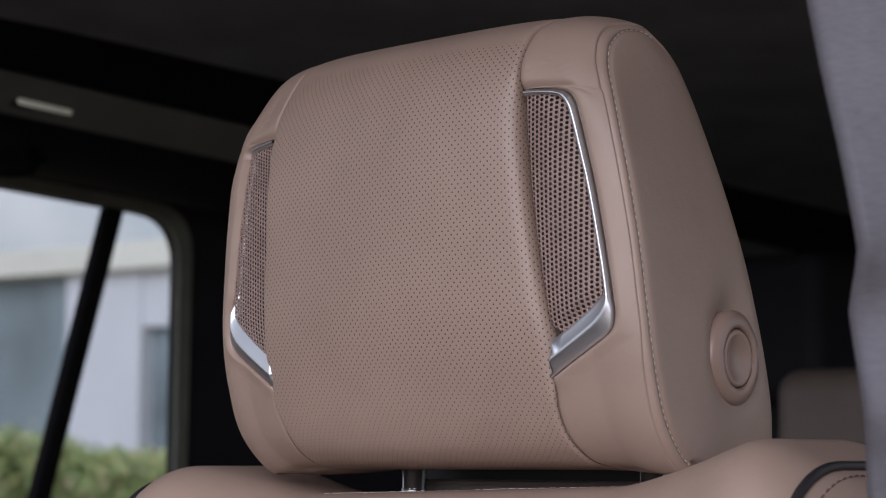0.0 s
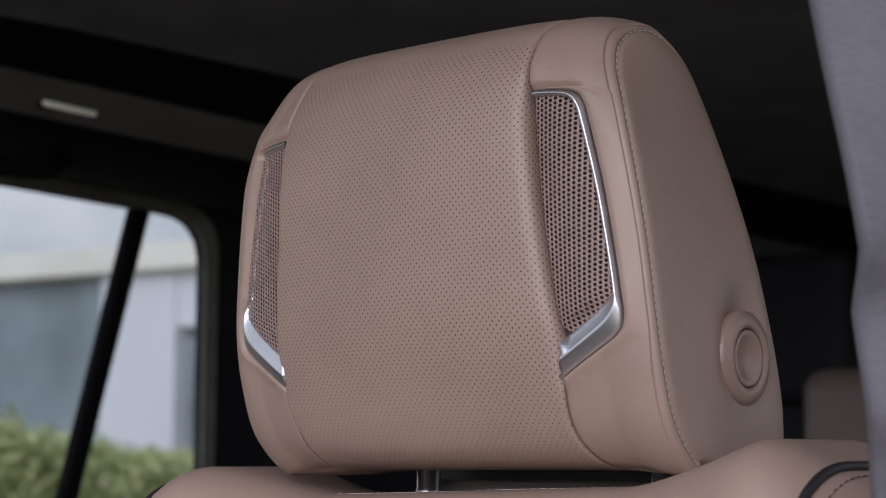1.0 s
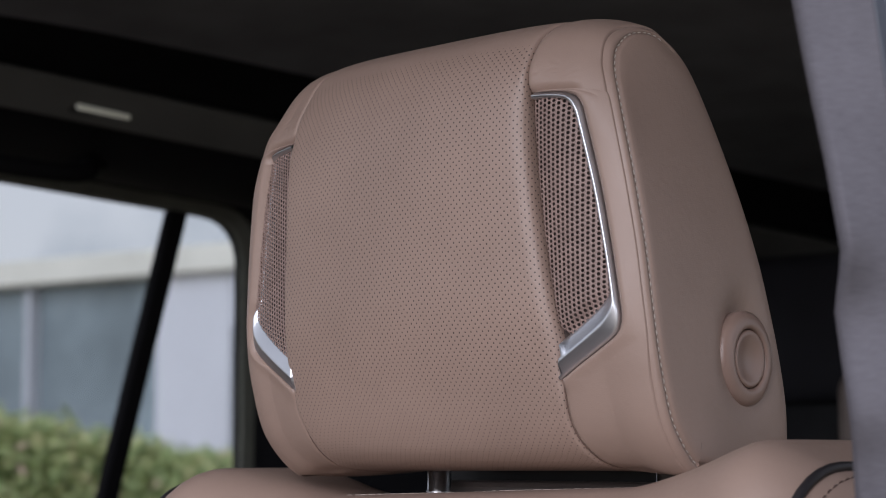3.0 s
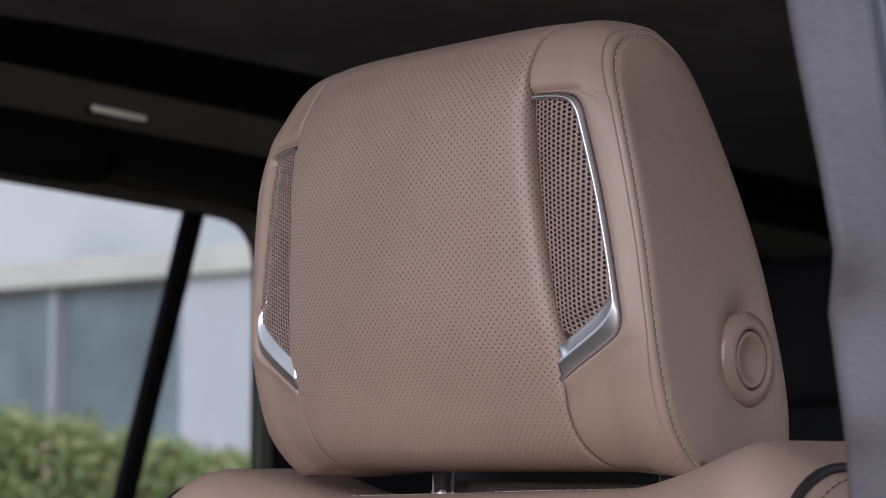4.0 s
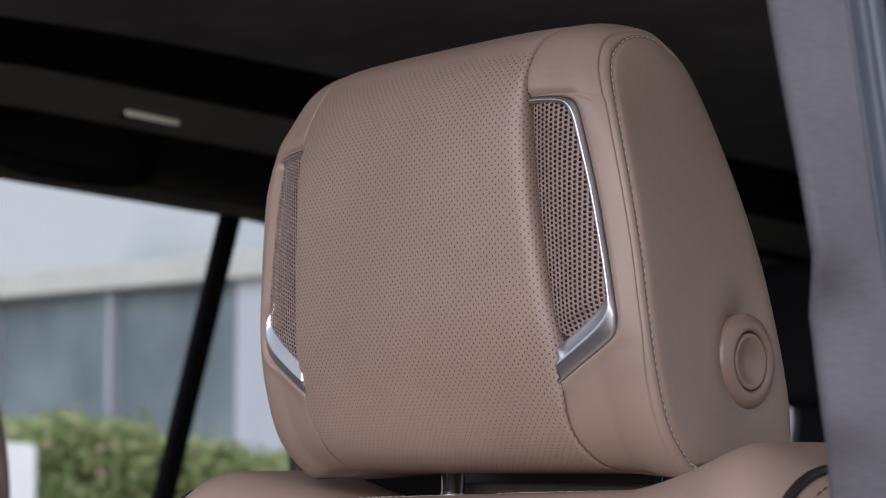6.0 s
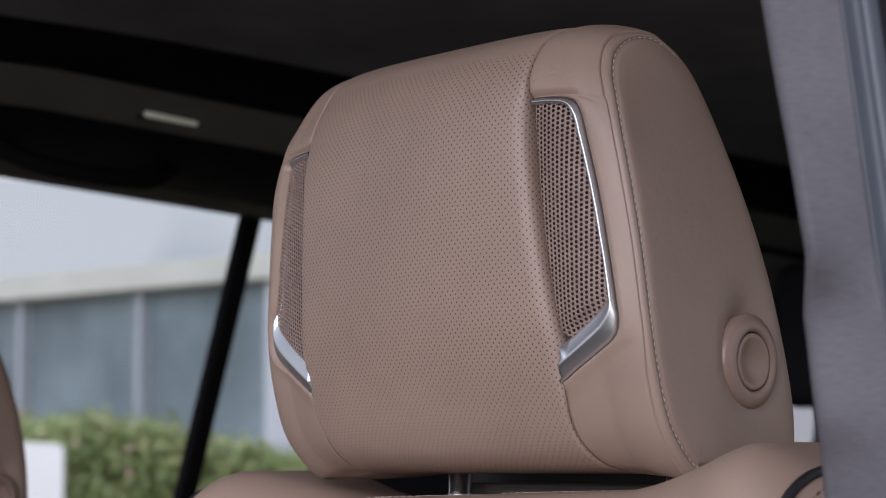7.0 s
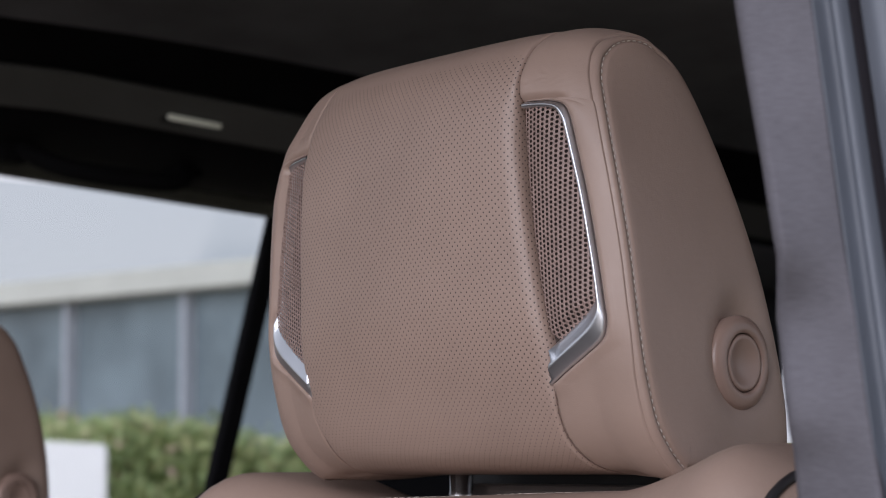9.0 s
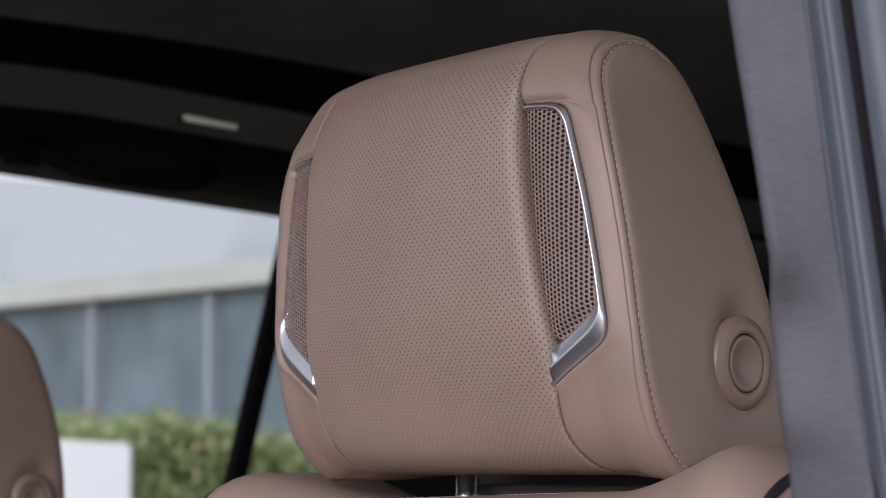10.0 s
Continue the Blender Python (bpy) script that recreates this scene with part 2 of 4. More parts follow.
def foliage():
    m, n, l, b = shader("hedge_leaf", (0.10, 0.13, 0.04), 0.55)
    geo = n.new("ShaderNodeNewGeometry")
    ramp = n.new("ShaderNodeValToRGB")
    els = ramp.color_ramp.elements
    els[0].position, els[0].color = 0.0, (0.20, 0.25, 0.11, 1)
    els[1].position, els[1].color = 1.0, (0.62, 0.61, 0.38, 1)
    mid = els.new(0.5)
    mid.color = (0.52, 0.64, 0.31, 1)
    late = els.new(0.93)
    late.color = (0.68, 0.66, 0.36, 1)
    els[len(els) - 1].color = (0.66, 0.47, 0.40, 1)
    l.new(geo.outputs["Random Per Island"], ramp.inputs[0])
    l.new(ramp.outputs[0], b.inputs["Base Color"])
    thin = n.new("ShaderNodeBsdfTranslucent")
    both = n.new("ShaderNodeMixShader")
    both.inputs[0].default_value = 0.45
    l.new(ramp.outputs[0], thin.inputs[0])
    l.new(b.outputs[0], both.inputs[1])
    l.new(thin.outputs[0], both.inputs[2])
    l.new(both.outputs[0], n["Material Output"].inputs[0])
    return m


M_LEAF = foliage()
M_TWIG = vary(shader("hedge_wood", (0.24, 0.29, 0.13), 0.9), (0.24, 0.29, 0.13), 8, 0.3, 60, 0.5, 0.01)


# ---- building helpers ----
def sstep(a, b, x):
    t = min(1.0, max(0.0, (x - a) / (b - a)))
    return t * t * (3 - 2 * t)


def empty(name, place=(0, 0, 0)):
    e = new(name)
    e.location = place
    e.empty_display_size = 0.05
    return e


def mesh_of(name, verts, faces, material, parent=None, label="", smooth=True, uvs=None):
    me = bpy.data.meshes.new(name)
    me.from_pydata([tuple(map(float, v)) for v in verts], [], faces)
    if uvs is not None:
        layer = me.uv_layers.new(name="UVMap")
        for lp in me.loops:
            layer.data[lp.index].uv = uvs[lp.vertex_index]
    me.validate()
    if smooth:
        me.polygons.foreach_set("use_smooth", [True] * len(me.polygons))
    me.materials.append(material)
    ob = new(name, me)
    if parent is not None:
        ob.parent = parent
    if label:
        ob["label"] = label
    return ob


def part(name, bm, material, parent=None, label="", smooth=True):
    me = bpy.data.meshes.new(name)
    bm.normal_update()
    bm.to_mesh(me)
    bm.free()
    if smooth:
        me.polygons.foreach_set("use_smooth", [True] * len(me.polygons))
    me.materials.append(material)
    ob = new(name, me)
    if parent is not None:
        ob.parent = parent
    if label:
        ob["label"] = label
    return ob


def grid_faces(nu, nv, close_u=False, close_v=False, flip=False):
    fs = []
    for i in range(nu if close_u else nu - 1):
        for j in range(nv if close_v else nv - 1):
            a, b = i * nv + j, ((i + 1) % nu) * nv + j
            c, d = ((i + 1) % nu) * nv + (j + 1) % nv, i * nv + (j + 1) % nv
            fs.append((a, d, c, b) if flip else (a, b, c, d))
    return fs


def catmull(pts, per, closed=False):
    pts = [np.array(p, float) for p in pts]
    n = len(pts)
    out = []
    for i in range(n if closed else n - 1):
        if closed:
            p0, p1, p2, p3 = pts[i - 1], pts[i], pts[(i + 1) % n], pts[(i + 2) % n]
        else:
            p0, p1, p2, p3 = pts[max(i - 1, 0)], pts[i], pts[i + 1], pts[min(i + 2, n - 1)]
        for k in range(per):
            t = k / per
            out.append(0.5 * (2 * p1 + (p2 - p0) * t + (2 * p0 - 5 * p1 + 4 * p2 - p3) * t * t + (3 * p1 - p0 - 3 * p2 + p3) * t ** 3))
    if not closed:
        out.append(pts[-1])
    return np.array(out)


def tube(name, path, radius, material, parent=None, label="", sides=10, flat=1.0, closed=False):
    path = np.array(path, float)
    n = len(path)
    tang = np.gradient(path, axis=0)
    tang /= np.linalg.norm(tang, axis=1)[:, None] + 1e-12
    verts = []
    ref = np.array((1.0, 0.0, 0.0)) if abs(tang[0][0]) < 0.9 else np.array((0, 0, 1.0))
    for i in range(n):
        ref = ref - tang[i] * (ref @ tang[i])
        ref /= np.linalg.norm(ref) + 1e-12
        side = np.cross(tang[i], ref)
        r = radius if np.isscalar(radius) else radius[i]
        for k in range(sides):
            a = 2 * math.pi * k / sides
            verts.append(path[i] + ref * (r * flat * math.cos(a)) + side * (r * math.sin(a)))
    fs = grid_faces(n, sides, closed, True)
    if not closed:
        fs.append(tuple(range(sides - 1, -1, -1)))
        fs.append(tuple((n - 1) * sides + k for k in range(sides)))
    return mesh_of(name, verts, fs, material, parent, label)


def stitches(name, path, normals, material, parent, length=0.0021, gap=0.0008, r=0.00028, label=""):
    """Thread: short rounded stitches along a line, sunk a little at both ends."""
    path = np.array(path, float)
    seg = np.linalg.norm(np.diff(path, axis=0), axis=1)
    cum = np.concatenate([[0], np.cumsum(seg)])
    verts, fs = [], []
    d = gap
    while d + length < cum[-1]:
        rows = []
        for k in range(6):
            t = d + length * k / 5
            p = np.array([np.interp(t, cum, path[:, c]) for c in range(3)])
            nn = np.array([np.interp(t, cum, normals[:, c]) for c in range(3)])
            nn /= np.linalg.norm(nn) + 1e-12
            lift = r * (1.1 * math.sin(math.pi * k / 5) - 0.2)
            rows.append((p + nn * lift, nn, r * (0.45, 0.9, 1, 1, 0.9, 0.45)[k]))
        tg = rows[-1][0] - rows[0][0]
        tg /= np.linalg.norm(tg) + 1e-12
        b0 = len(verts)
        for p, nn, rr in rows:
            sd = np.cross(tg, nn)
            for k in range(5):
                a = 2 * math.pi * k / 5
                verts.append(p + sd * rr * math.cos(a) + nn * rr * math.sin(a))
        for i in range(5):
            for k in range(5):
                fs.append((b0 + i * 5 + k, b0 + i * 5 + (k + 1) % 5, b0 + (i + 1) * 5 + (k + 1) % 5, b0 + (i + 1) * 5 + k))
        d += length + gap
    return mesh_of(name, verts, fs, material, parent, label)


def lathe(name, rings, centre, axis_m, material, parent, label="", sides=48):
    """rings: (radius, height) from rim to rim; axis_m turns +z into the axis."""
    verts = []
    for r, h in rings:
        for k in range(sides):
            a = 2 * math.pi * k / sides
            v = axis_m @ Vector((r * math.cos(a), r * math.sin(a), h))
            verts.append((centre[0] + v.x, centre[1] + v.y, centre[2] + v.z))
    fs = grid_faces(len(rings), sides, False, True)
    fs.append(tuple(range(sides - 1, -1, -1)))
    fs.append(tuple((len(rings) - 1) * sides + k for k in range(sides)))
    return mesh_of(name, verts, fs, material, parent, label)


def box(name, lo, hi, material, parent=None, label="", bevel=0.004, seg=2):
    bm = bmesh.new()
    bmesh.ops.create_cube(bm, size=1)
    for v in bm.verts:
        v.co = Vector([lo[k] + (v.co[k] + 0.5) * (hi[k] - lo[k]) for k in range(3)])
    if bevel:
        bmesh.ops.bevel(bm, geom=list(bm.edges), offset=bevel, segments=seg, affect="EDGES", profile=0.5)
    return part(name, bm, material, parent, label, smooth=False)


# ---- headrest ----
# side welt outline (y, z), its half width, and the outline at mid width (y, z), from under the pad round the front, top and back
PAD_SIDE = [(0.07, 1.4020, 0.11), (0.042, 1.4018, 0.1165), (0.0305, 1.4030, 0.1178), (0.0158, 1.4190, 0.1195), (0.0086, 1.44, 0.12), (0.0050, 1.463, 0.1193), (0.0036, 1.487, 0.1170), (0.0022, 1.511, 0.1133), (0.0014, 1.53, 0.1095), (0.0025, 1.547, 0.1045), (0.0046, 1.5575, 0.1005), (0.0088, 1.5665, 0.0985), (0.017, 1.5720, 0.0972), (0.0305, 1.5747, 0.0968), (0.042, 1.5720, 0.0965), (0.059, 1.56, 0.0962), (0.0815, 1.524, 0.0965), (0.0955, 1.487, 0.0995), (0.103, 1.454, 0.102), (0.106, 1.425, 0.104), (0.101, 1.409, 0.105)]
PAD_MIDDLE = [(0.068, 1.4045), (0.03, 1.4055), (0.013, 1.41), (0.004, 1.4205), (-0.003, 1.44), (-0.0095, 1.465), (-0.0125, 1.49), (-0.0143, 1.514), (-0.0145, 1.534), (-0.0128, 1.551), (-0.0085, 1.5635), (-0.0002, 1.573), (0.013, 1.5785), (0.028, 1.579), (0.045, 1.5742), (0.065, 1.559), (0.0885, 1.524), (0.103, 1.488), (0.111, 1.454), (0.114, 1.425), (0.107, 1.4085)]
OUTLINE = [edge_ + mid_ for edge_, mid_ in zip(PAD_SIDE, PAD_MIDDLE)]
# the surface on which the speakers sit, sunk a little below the leather
SPEAKER_SIDE = [(0.07, 1.404, 0.104), (0.036, 1.4042, 0.118), (0.0225, 1.411, 0.12), (0.0135, 1.424, 0.119), (0.0075, 1.44, 0.117), (0.0025, 1.463, 0.115), (0.0015, 1.487, 0.1125), (0.0012, 1.511, 0.1105), (0.0008, 1.53, 0.108), (0.0005, 1.546, 0.1055), (0.002, 1.557, 0.104), (0.007, 1.564, 0.103), (0.014, 1.567, 0.102), (0.026, 1.566, 0.1), (0.04, 1.56, 0.098), (0.056, 1.547, 0.097), (0.074, 1.52, 0.097), (0.089, 1.487, 0.097), (0.1, 1.455, 0.097), (0.106, 1.425, 0.0975), (0.102, 1.408, 0.0985)]
SPEAKER_MIDDLE = [(0.068, 1.4025), (0.03, 1.403), (0.013, 1.408), (0.002, 1.42), (-0.0045, 1.44), (-0.0085, 1.463), (-0.01, 1.487), (-0.011, 1.511), (-0.011, 1.53), (-0.01, 1.546), (-0.008, 1.557), (0.002, 1.566), (0.015, 1.57), (0.029, 1.569), (0.045, 1.565), (0.062, 1.55), (0.081, 1.522), (0.096, 1.488), (0.107, 1.456), (0.113, 1.425), (0.108, 1.4075)]
SPEAKER_OUTLINE = [edge_ + mid_ for edge_, mid_ in zip(SPEAKER_SIDE, SPEAKER_MIDDLE)]
PER = 12
LOOP = catmull(OUTLINE, PER, closed=True)
SPEAKER_LOOP = catmull(SPEAKER_OUTLINE, PER, closed=True)
LOOP_N = len(LOOP)


def pad_point(x_frac, k, loop=LOOP):
    """A place on the pad's base surface: x_frac -1 to 1 across, k along the outline."""
    f = k % LOOP_N
    i = int(math.floor(f))
    g = f - i
    row = loop[i % LOOP_N] * (1 - g) + loop[(i + 1) % LOOP_N] * g
    u = min(1.0, abs(x_frac))
    w, h = 1 - u ** 2.4, 1 - u ** 6
    return np.array((x_frac * row[2], row[0] + (row[3] - row[0]) * w, row[1] + (row[4] - row[1]) * h))


def pad_frame(x_frac, k, loop=LOOP):
    p = pad_point(x_frac, k, loop)
    du = pad_point(min(1, x_frac + 0.01), k, loop) - pad_point(max(-1, x_frac - 0.01), k, loop)
    dk = pad_point(x_frac, k + 0.3, loop) - pad_point(x_frac, k - 0.3, loop)
    nrm = np.cross(du, dk)
    return p, nrm / (np.linalg.norm(nrm) + 1e-12)


def pad_at(x, k, off=0.0, loop=LOOP):
    """By x in metres instead of a fraction."""
    half = np.interp(k % LOOP_N, range(LOOP_N + 1), np.append(loop[:, 2], loop[0, 2]))
    p, nrm = pad_frame(max(-1, min(1, x / half)), k, loop)
    return p + nrm * off


K0, K1 = 1.0 * PER, 11.0 * PER
FRONT_K = np.linspace(K0, K1, 400)
FRONT_Z = np.array([pad_point(0.75, k)[2] for k in FRONT_K])


def k_of(z):
    """Where along the outline the front face reaches height z, about the grilles."""
    return float(np.interp(z, FRONT_Z, FRONT_K))


SPEAKER_Z = np.array([pad_point(0.75, k, SPEAKER_LOOP)[2] for k in FRONT_K])


def speaker_at(x, z, off=0.0):
    return pad_at(x, float(np.interp(z, SPEAKER_Z, FRONT_K)), off, SPEAKER_LOOP)


# half width of the perforated panel, by position along the outline
SEAM_K = [0.0, 1.0 * PER, 2.0 * PER, k_of(1.4235), k_of(1.4385), k_of(1.452), k_of(1.475), k_of(1.500), k_of(1.525), k_of(1.547), k_of(1.558), 11.0 * PER, 12 * PER, 14 * PER, 17 * PER, 20 * PER, 21 * PER]
SEAM_X = [0.078, 0.0805, 0.0800, 0.0790, 0.0806, 0.0814, 0.0780, 0.0744, 0.0720, 0.0702, 0.0695, 0.0700, 0.0720, 0.075, 0.078, 0.080, 0.080]
SEAM = np.interp(np.arange(LOOP_N + 1), SEAM_K, SEAM_X)
SEAM = np.convolve(np.concatenate([SEAM[:1]] * 4 + [SEAM] + [SEAM[-1:]] * 4), np.ones(9) / 9, "valid")


def seam_at(k):
    return float(np.interp(k, range(LOOP_N + 1), SEAM))


# outer edge of the chrome surround, in x and z; and its inner edge, pairwise
CH_OUT = [(0.0725, 1.5478), (0.0780, 1.5476), (0.0855, 1.5468), (0.0908, 1.5450), (0.0938, 1.5412), (0.0960, 1.5345), (0.1022, 1.5100), (0.1068, 1.4850), (0.1095, 1.4670), (0.1096, 1.4600), (0.1068, 1.4545), (0.0985, 1.4490), (0.0890, 1.4435), (0.0815, 1.4390), (0.0740, 1.4345)]
CH_IN = [(0.0725, 1.5453), (0.0780, 1.5451), (0.0841, 1.5445), (0.0883, 1.5433), (0.0912, 1.5400), (0.0935, 1.5335), (0.0997, 1.5096), (0.1042, 1.4860), (0.1061, 1.4722), (0.1046, 1.4684), (0.0986, 1.4634), (0.0928, 1.4592), (0.0864, 1.4550), (0.0790, 1.4506), (0.0720, 1.4463)]
ch_out, ch_in = catmull(CH_OUT, 8), catmull(CH_IN, 8)


def open_edge(z):
    """Half width at which the side bolster's leather begins."""
    order = np.argsort(ch_out[:, 1])
    return float(np.interp(z, ch_out[order, 1], ch_out[order, 0]))


def build_headrest():
    hr = empty("headrest", (0, 0.05, 1.404))

    def under(ob):
        ob.matrix_parent_inverse = Matrix.Translation((0, -0.05, -1.404))
        return ob

    # perforated centre panel
    ks = np.arange(-0.4 * PER, 17.0 * PER + 0.1, 1.0)
    rim = np.array([0.0, 0.0002, 0.0006, 0.0012, 0.0020, 0.0031, 0.0045, 0.0062, 0.0090])
    drop = np.array([-0.0120, -0.0046, -0.0033, -0.0023, -0.0014, -0.0007, -0.0001, 0.0003, 0.0005])
    flush = np.array([-0.0060, -0.0024, -0.0008, 0.0, 0.0003, 0.0004, 0.0004, 0.0004, 0.0004])
    verts, uvs = [], []
    length = 0.0
    last = None
    for k in ks:
        half = seam_at(k % LOOP_N)
        mid = pad_at(0, k)
        if last is not None:
            length += np.linalg.norm(mid - last)
        last = mid
        z = pad_point(0.75, k)[2]
        proud = sstep(1.428, 1.450, z) * (1 - sstep(1.540, 1.556, z)) if K0 < k < K1 else 0.0
        edge_d = drop * proud + flush * (1 - proud)
        full = 0.0009 * proud + 0.0004 * (1 - proud)
        # the panel is a little wider and tighter rolled towards the cabin's middle
        wide_l = sstep(1.414, 1.432, z) * (1 - sstep(1.540, 1.556, z)) if K0 < k < K1 else 0.0
        half_l, rim_l = half + 0.0030 * wide_l, rim * (1 - 0.45 * proud)
        inner = np.linspace(-(half_l - 0.016), half - 0.016, 27)
        xs = [(-half_l + e, d) for e, d in zip(rim_l, edge_d)] + [(x, full) for x in inner] + [(half - e, d) for e, d in zip(rim[::-1], edge_d[::-1])]
        row = np.array([pad_at(x, k, d) for x, d in xs])
        arc = np.concatenate([[0], np.cumsum(np.linalg.norm(np.diff(row, axis=0), axis=1))])
        arc -= arc[-1] / 2
        verts += list(row)
        uvs += [(a, length) for a in arc]
    cols = len(rim) * 2 + 27
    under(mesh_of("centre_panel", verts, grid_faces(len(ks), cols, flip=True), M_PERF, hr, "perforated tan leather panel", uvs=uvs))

    for side in (1, -1):
        # leather bolster between panel, speaker and welt
        marks = [-0.4 * PER, k_of(1.4385), k_of(1.4625), k_of(1.536), k_of(1.5452), k_of(1.5483), 12.0 * PER, 20.4 * PER]
        zs_k = np.concatenate([np.linspace(lo, hi, int(n_), endpoint=False) for lo, hi, n_ in zip(marks, marks[1:], (marks[1] - marks[0], 36, 70, 36, 64, 70, marks[7] - marks[6]))] + [[20.4 * PER]])
        verts = []
        edge = np.array([0.0, 0.0002, 0.0007, 0.0014, 0.0024, 0.0040])
        sink = np.array([-0.0100, -0.0018, -0.0008, -0.0003, 0.0, 0.0])
        zlo, zhi = 1.4390, 1.5480

        def cover(z):
            """On the cabin's side leather and grille close over the upright of the chrome."""
            return sstep(1.470, 1.479, z) * (1 - sstep(1.5405, 1.5445, z)) if side < 0 else 0.0

        def lap(z):
            return 0.0014 * cover(z)

        for k in zs_k:
            base = seam_at(k % LOOP_N) - 0.0003
            z = pad_point(0.75, k)[2]
            start = base
            if K0 < k < K1 and zlo < z < zhi:
                start = max(base, open_edge(z) + 0.0001 - lap(z))
            half = np.interp(k % LOOP_N, range(LOOP_N + 1), np.append(LOOP[:, 2], LOOP[0, 2]))
            room = half - start
            es = edge * min(1.0, room / 0.010)
            xs = [(start + e, d) for e, d in zip(es, sink)]
            t = np.concatenate([np.linspace(0, 0.93, 24)[1:], [0.945, 0.957, 0.967, 0.976, 0.984, 0.992, 1.0]])
            xs += [(start + es[-1] + (room - es[-1]) * q, 0.0) for q in t]
            # fullness of the padding, and a tuck at the welt
            for x, d in xs:
                q = (x - start) / room
                on_top = sstep(9.4 * PER, 12.6 * PER, k) if k > K0 else 1.0
                full = (1 - on_top) * 0.0012 * math.sin(math.pi * min(1, max(0, (x - half + 0.020) / 0.020)))
                full += on_top * min(0.0012, 0.05 * room) * math.sin(math.pi * min(1, max(0, q))) ** 0.8
                puff = full if d == 0.0 else d
                if zhi <= z < zhi + 0.0035 and K0 < k < K1:
                    puff -= 0.0026 * (1 - (z - zhi) / 0.0035) ** 2 * (1 - sstep(0.090, 0.096, x))
                if q > 0.70 and k > K0:
                    puff -= (1 - on_top) * 0.0005 * ((q - 0.70) / 0.30) ** 2
                if k > 14.6 * PER:
                    puff = -0.0008 * max(0.0, (q - 0.8) / 0.2) ** 2 if d == 0.0 else d
                elif q > 0.955:
                    puff = puff - 0.0050 * ((q - 0.955) / 0.045) ** 1.4
                if K0 < k < K1 and q > 0.05:
                    ray_ = math.atan2(z - 1.5475, x - 0.0780)
                    far_ = math.hypot(z - 1.5475, x - 0.0780)
                    puff += 0.00011 * math.sin(44 * ray_ + 3 * math.sin(5 * ray_) + 250 * far_) * math.exp(-((far_ - 0.009) / 0.006) ** 2) * sstep(1.546, 1.550, z)
                p = pad_at(x, k, puff)
                if K0 < k < K1 and zlo - 0.006 < z < zhi + 0.010:
                    ease = sstep(zlo - 0.006, zlo, z) * (1 - sstep(zhi, zhi + 0.010, z))
                    lip_x = max(base, open_edge(min(max(z, zlo), zhi - 0.0004)) + 0.0001 - lap(z))
                    hold = ease * (1 - sstep(0.0, min(0.012, (half - lip_x) * 0.95), x - lip_x))
                    p = p * (1 - hold) + speaker_at(x, z, puff) * hold
                verts.append((side * p[0], p[1], p[2]))
        under(mesh_of("bolster", verts, grid_faces(len(zs_k), len(edge) + 30, flip=side > 0), M_LEATHER, hr, "smooth tan leather bolster beside the speaker"))

        # brown thread in the seams beside the welt and the centre panel
        lines = np.array(verts).reshape(len(zs_k), len(edge) + 30, 3)
        front = (zs_k > 1.4 * PER) & (zs_k < 13.0 * PER)
        seam_line = lines[front][:, -4]
        away = np.tile(np.array((side * 0.3, -1.0, 0.1)), (len(seam_line), 1))
        under(stitches("seam_thread", seam_line + away * 0.0002, away, M_DARKTHREAD, hr, length=0.0011, gap=0.0013, r=0.00024))
        # nearly unbroken, this brown thread also stands in for the crease's shade
        low = np.arange(1.0 * PER, k_of(1.4400), 0.5)
        seam_line = np.array([pad_at(seam_at(k) + 0.0002, k, -0.0004) for k in low]) * np.array((side, 1, 1))
        away = np.array([pad_frame(0.7, k)[1] for k in low]) * np.array((side, 1, 1))
        under(stitches("seam_thread", seam_line, away, M_DARKTHREAD, hr, length=0.0026, gap=0.0002, r=0.00013))

        # chrome surround
        verts = []
        n_path = len(ch_out)
        before, ends = {}, {}
        for i in range(n_path):
            o, n_ = ch_out[i], ch_in[i]
            wide = np.linalg.norm(o - n_)
            big = sstep(0.004, 0.012, wide)
            deep = -0.0012 - 0.0012 * big * (side > 0) + 0.0004 * big * (side < 0)
            low = 0.0 if side > 0 else 0.0003
            narrow = ((0.16, -0.0050), (0.16, -0.0020), (0.20, -0.0012), (0.40, -0.0003), (0.50, 0.0001), (0.58, 0.0003), (0.66, 0.0003), (0.76, 0.0002), (0.95, -0.0001), (1.0, -0.0003), (1.0, -0.0080))
            broad = ((0.0, -0.0050), (0.0, -0.0010), (0.035, -0.0004), (0.10, low), (0.40, 0.0006), (0.45, 0.0008), (0.50, 0.0007), (0.56, 0.0003), (0.90, deep - 0.0002), (1.0, deep - 0.0006), (1.0, -0.0080))
            for col, ((f0, d0), (f1, d1)) in enumerate(zip(narrow, broad)):
                f0 = max(f0, 0.02) if f0 > 0.16 else 0.16 * sstep(8, 64, i)
                f, d = f0 + (f1 - f0) * big, d0 + (d1 - d0) * big + 0.0007 * (1 - sstep(8, 60, i))
                q = o + (n_ - o) * f
                # the foot turns up into a lip where it meets the panel
                if side > 0 and f > 0.55 and i > n_path // 2:
                    d += (0.0005 - d) * (1 - sstep(0.0826, 0.0856, q[0])) * (1 - sstep(0.97, 1.0, f))
                if i > n_path // 2:
                    # cut off clean where the centre panel covers the foot
                    if col in ends:
                        q = ends[col]
                        d -= 0.0060
                    else:
                        end_x = np.interp(q[1], (1.4390, 1.4500), (0.0797, 0.0826)) if side > 0 else 0.0790
                        if q[0] < end_x:
                            q = before[col] + (q - before[col]) * (before[col][0] - end_x) / (before[col][0] - q[0])
                            ends[col] = q
                    before[col] = q
                d -= 0.0030 * cover(q[1])
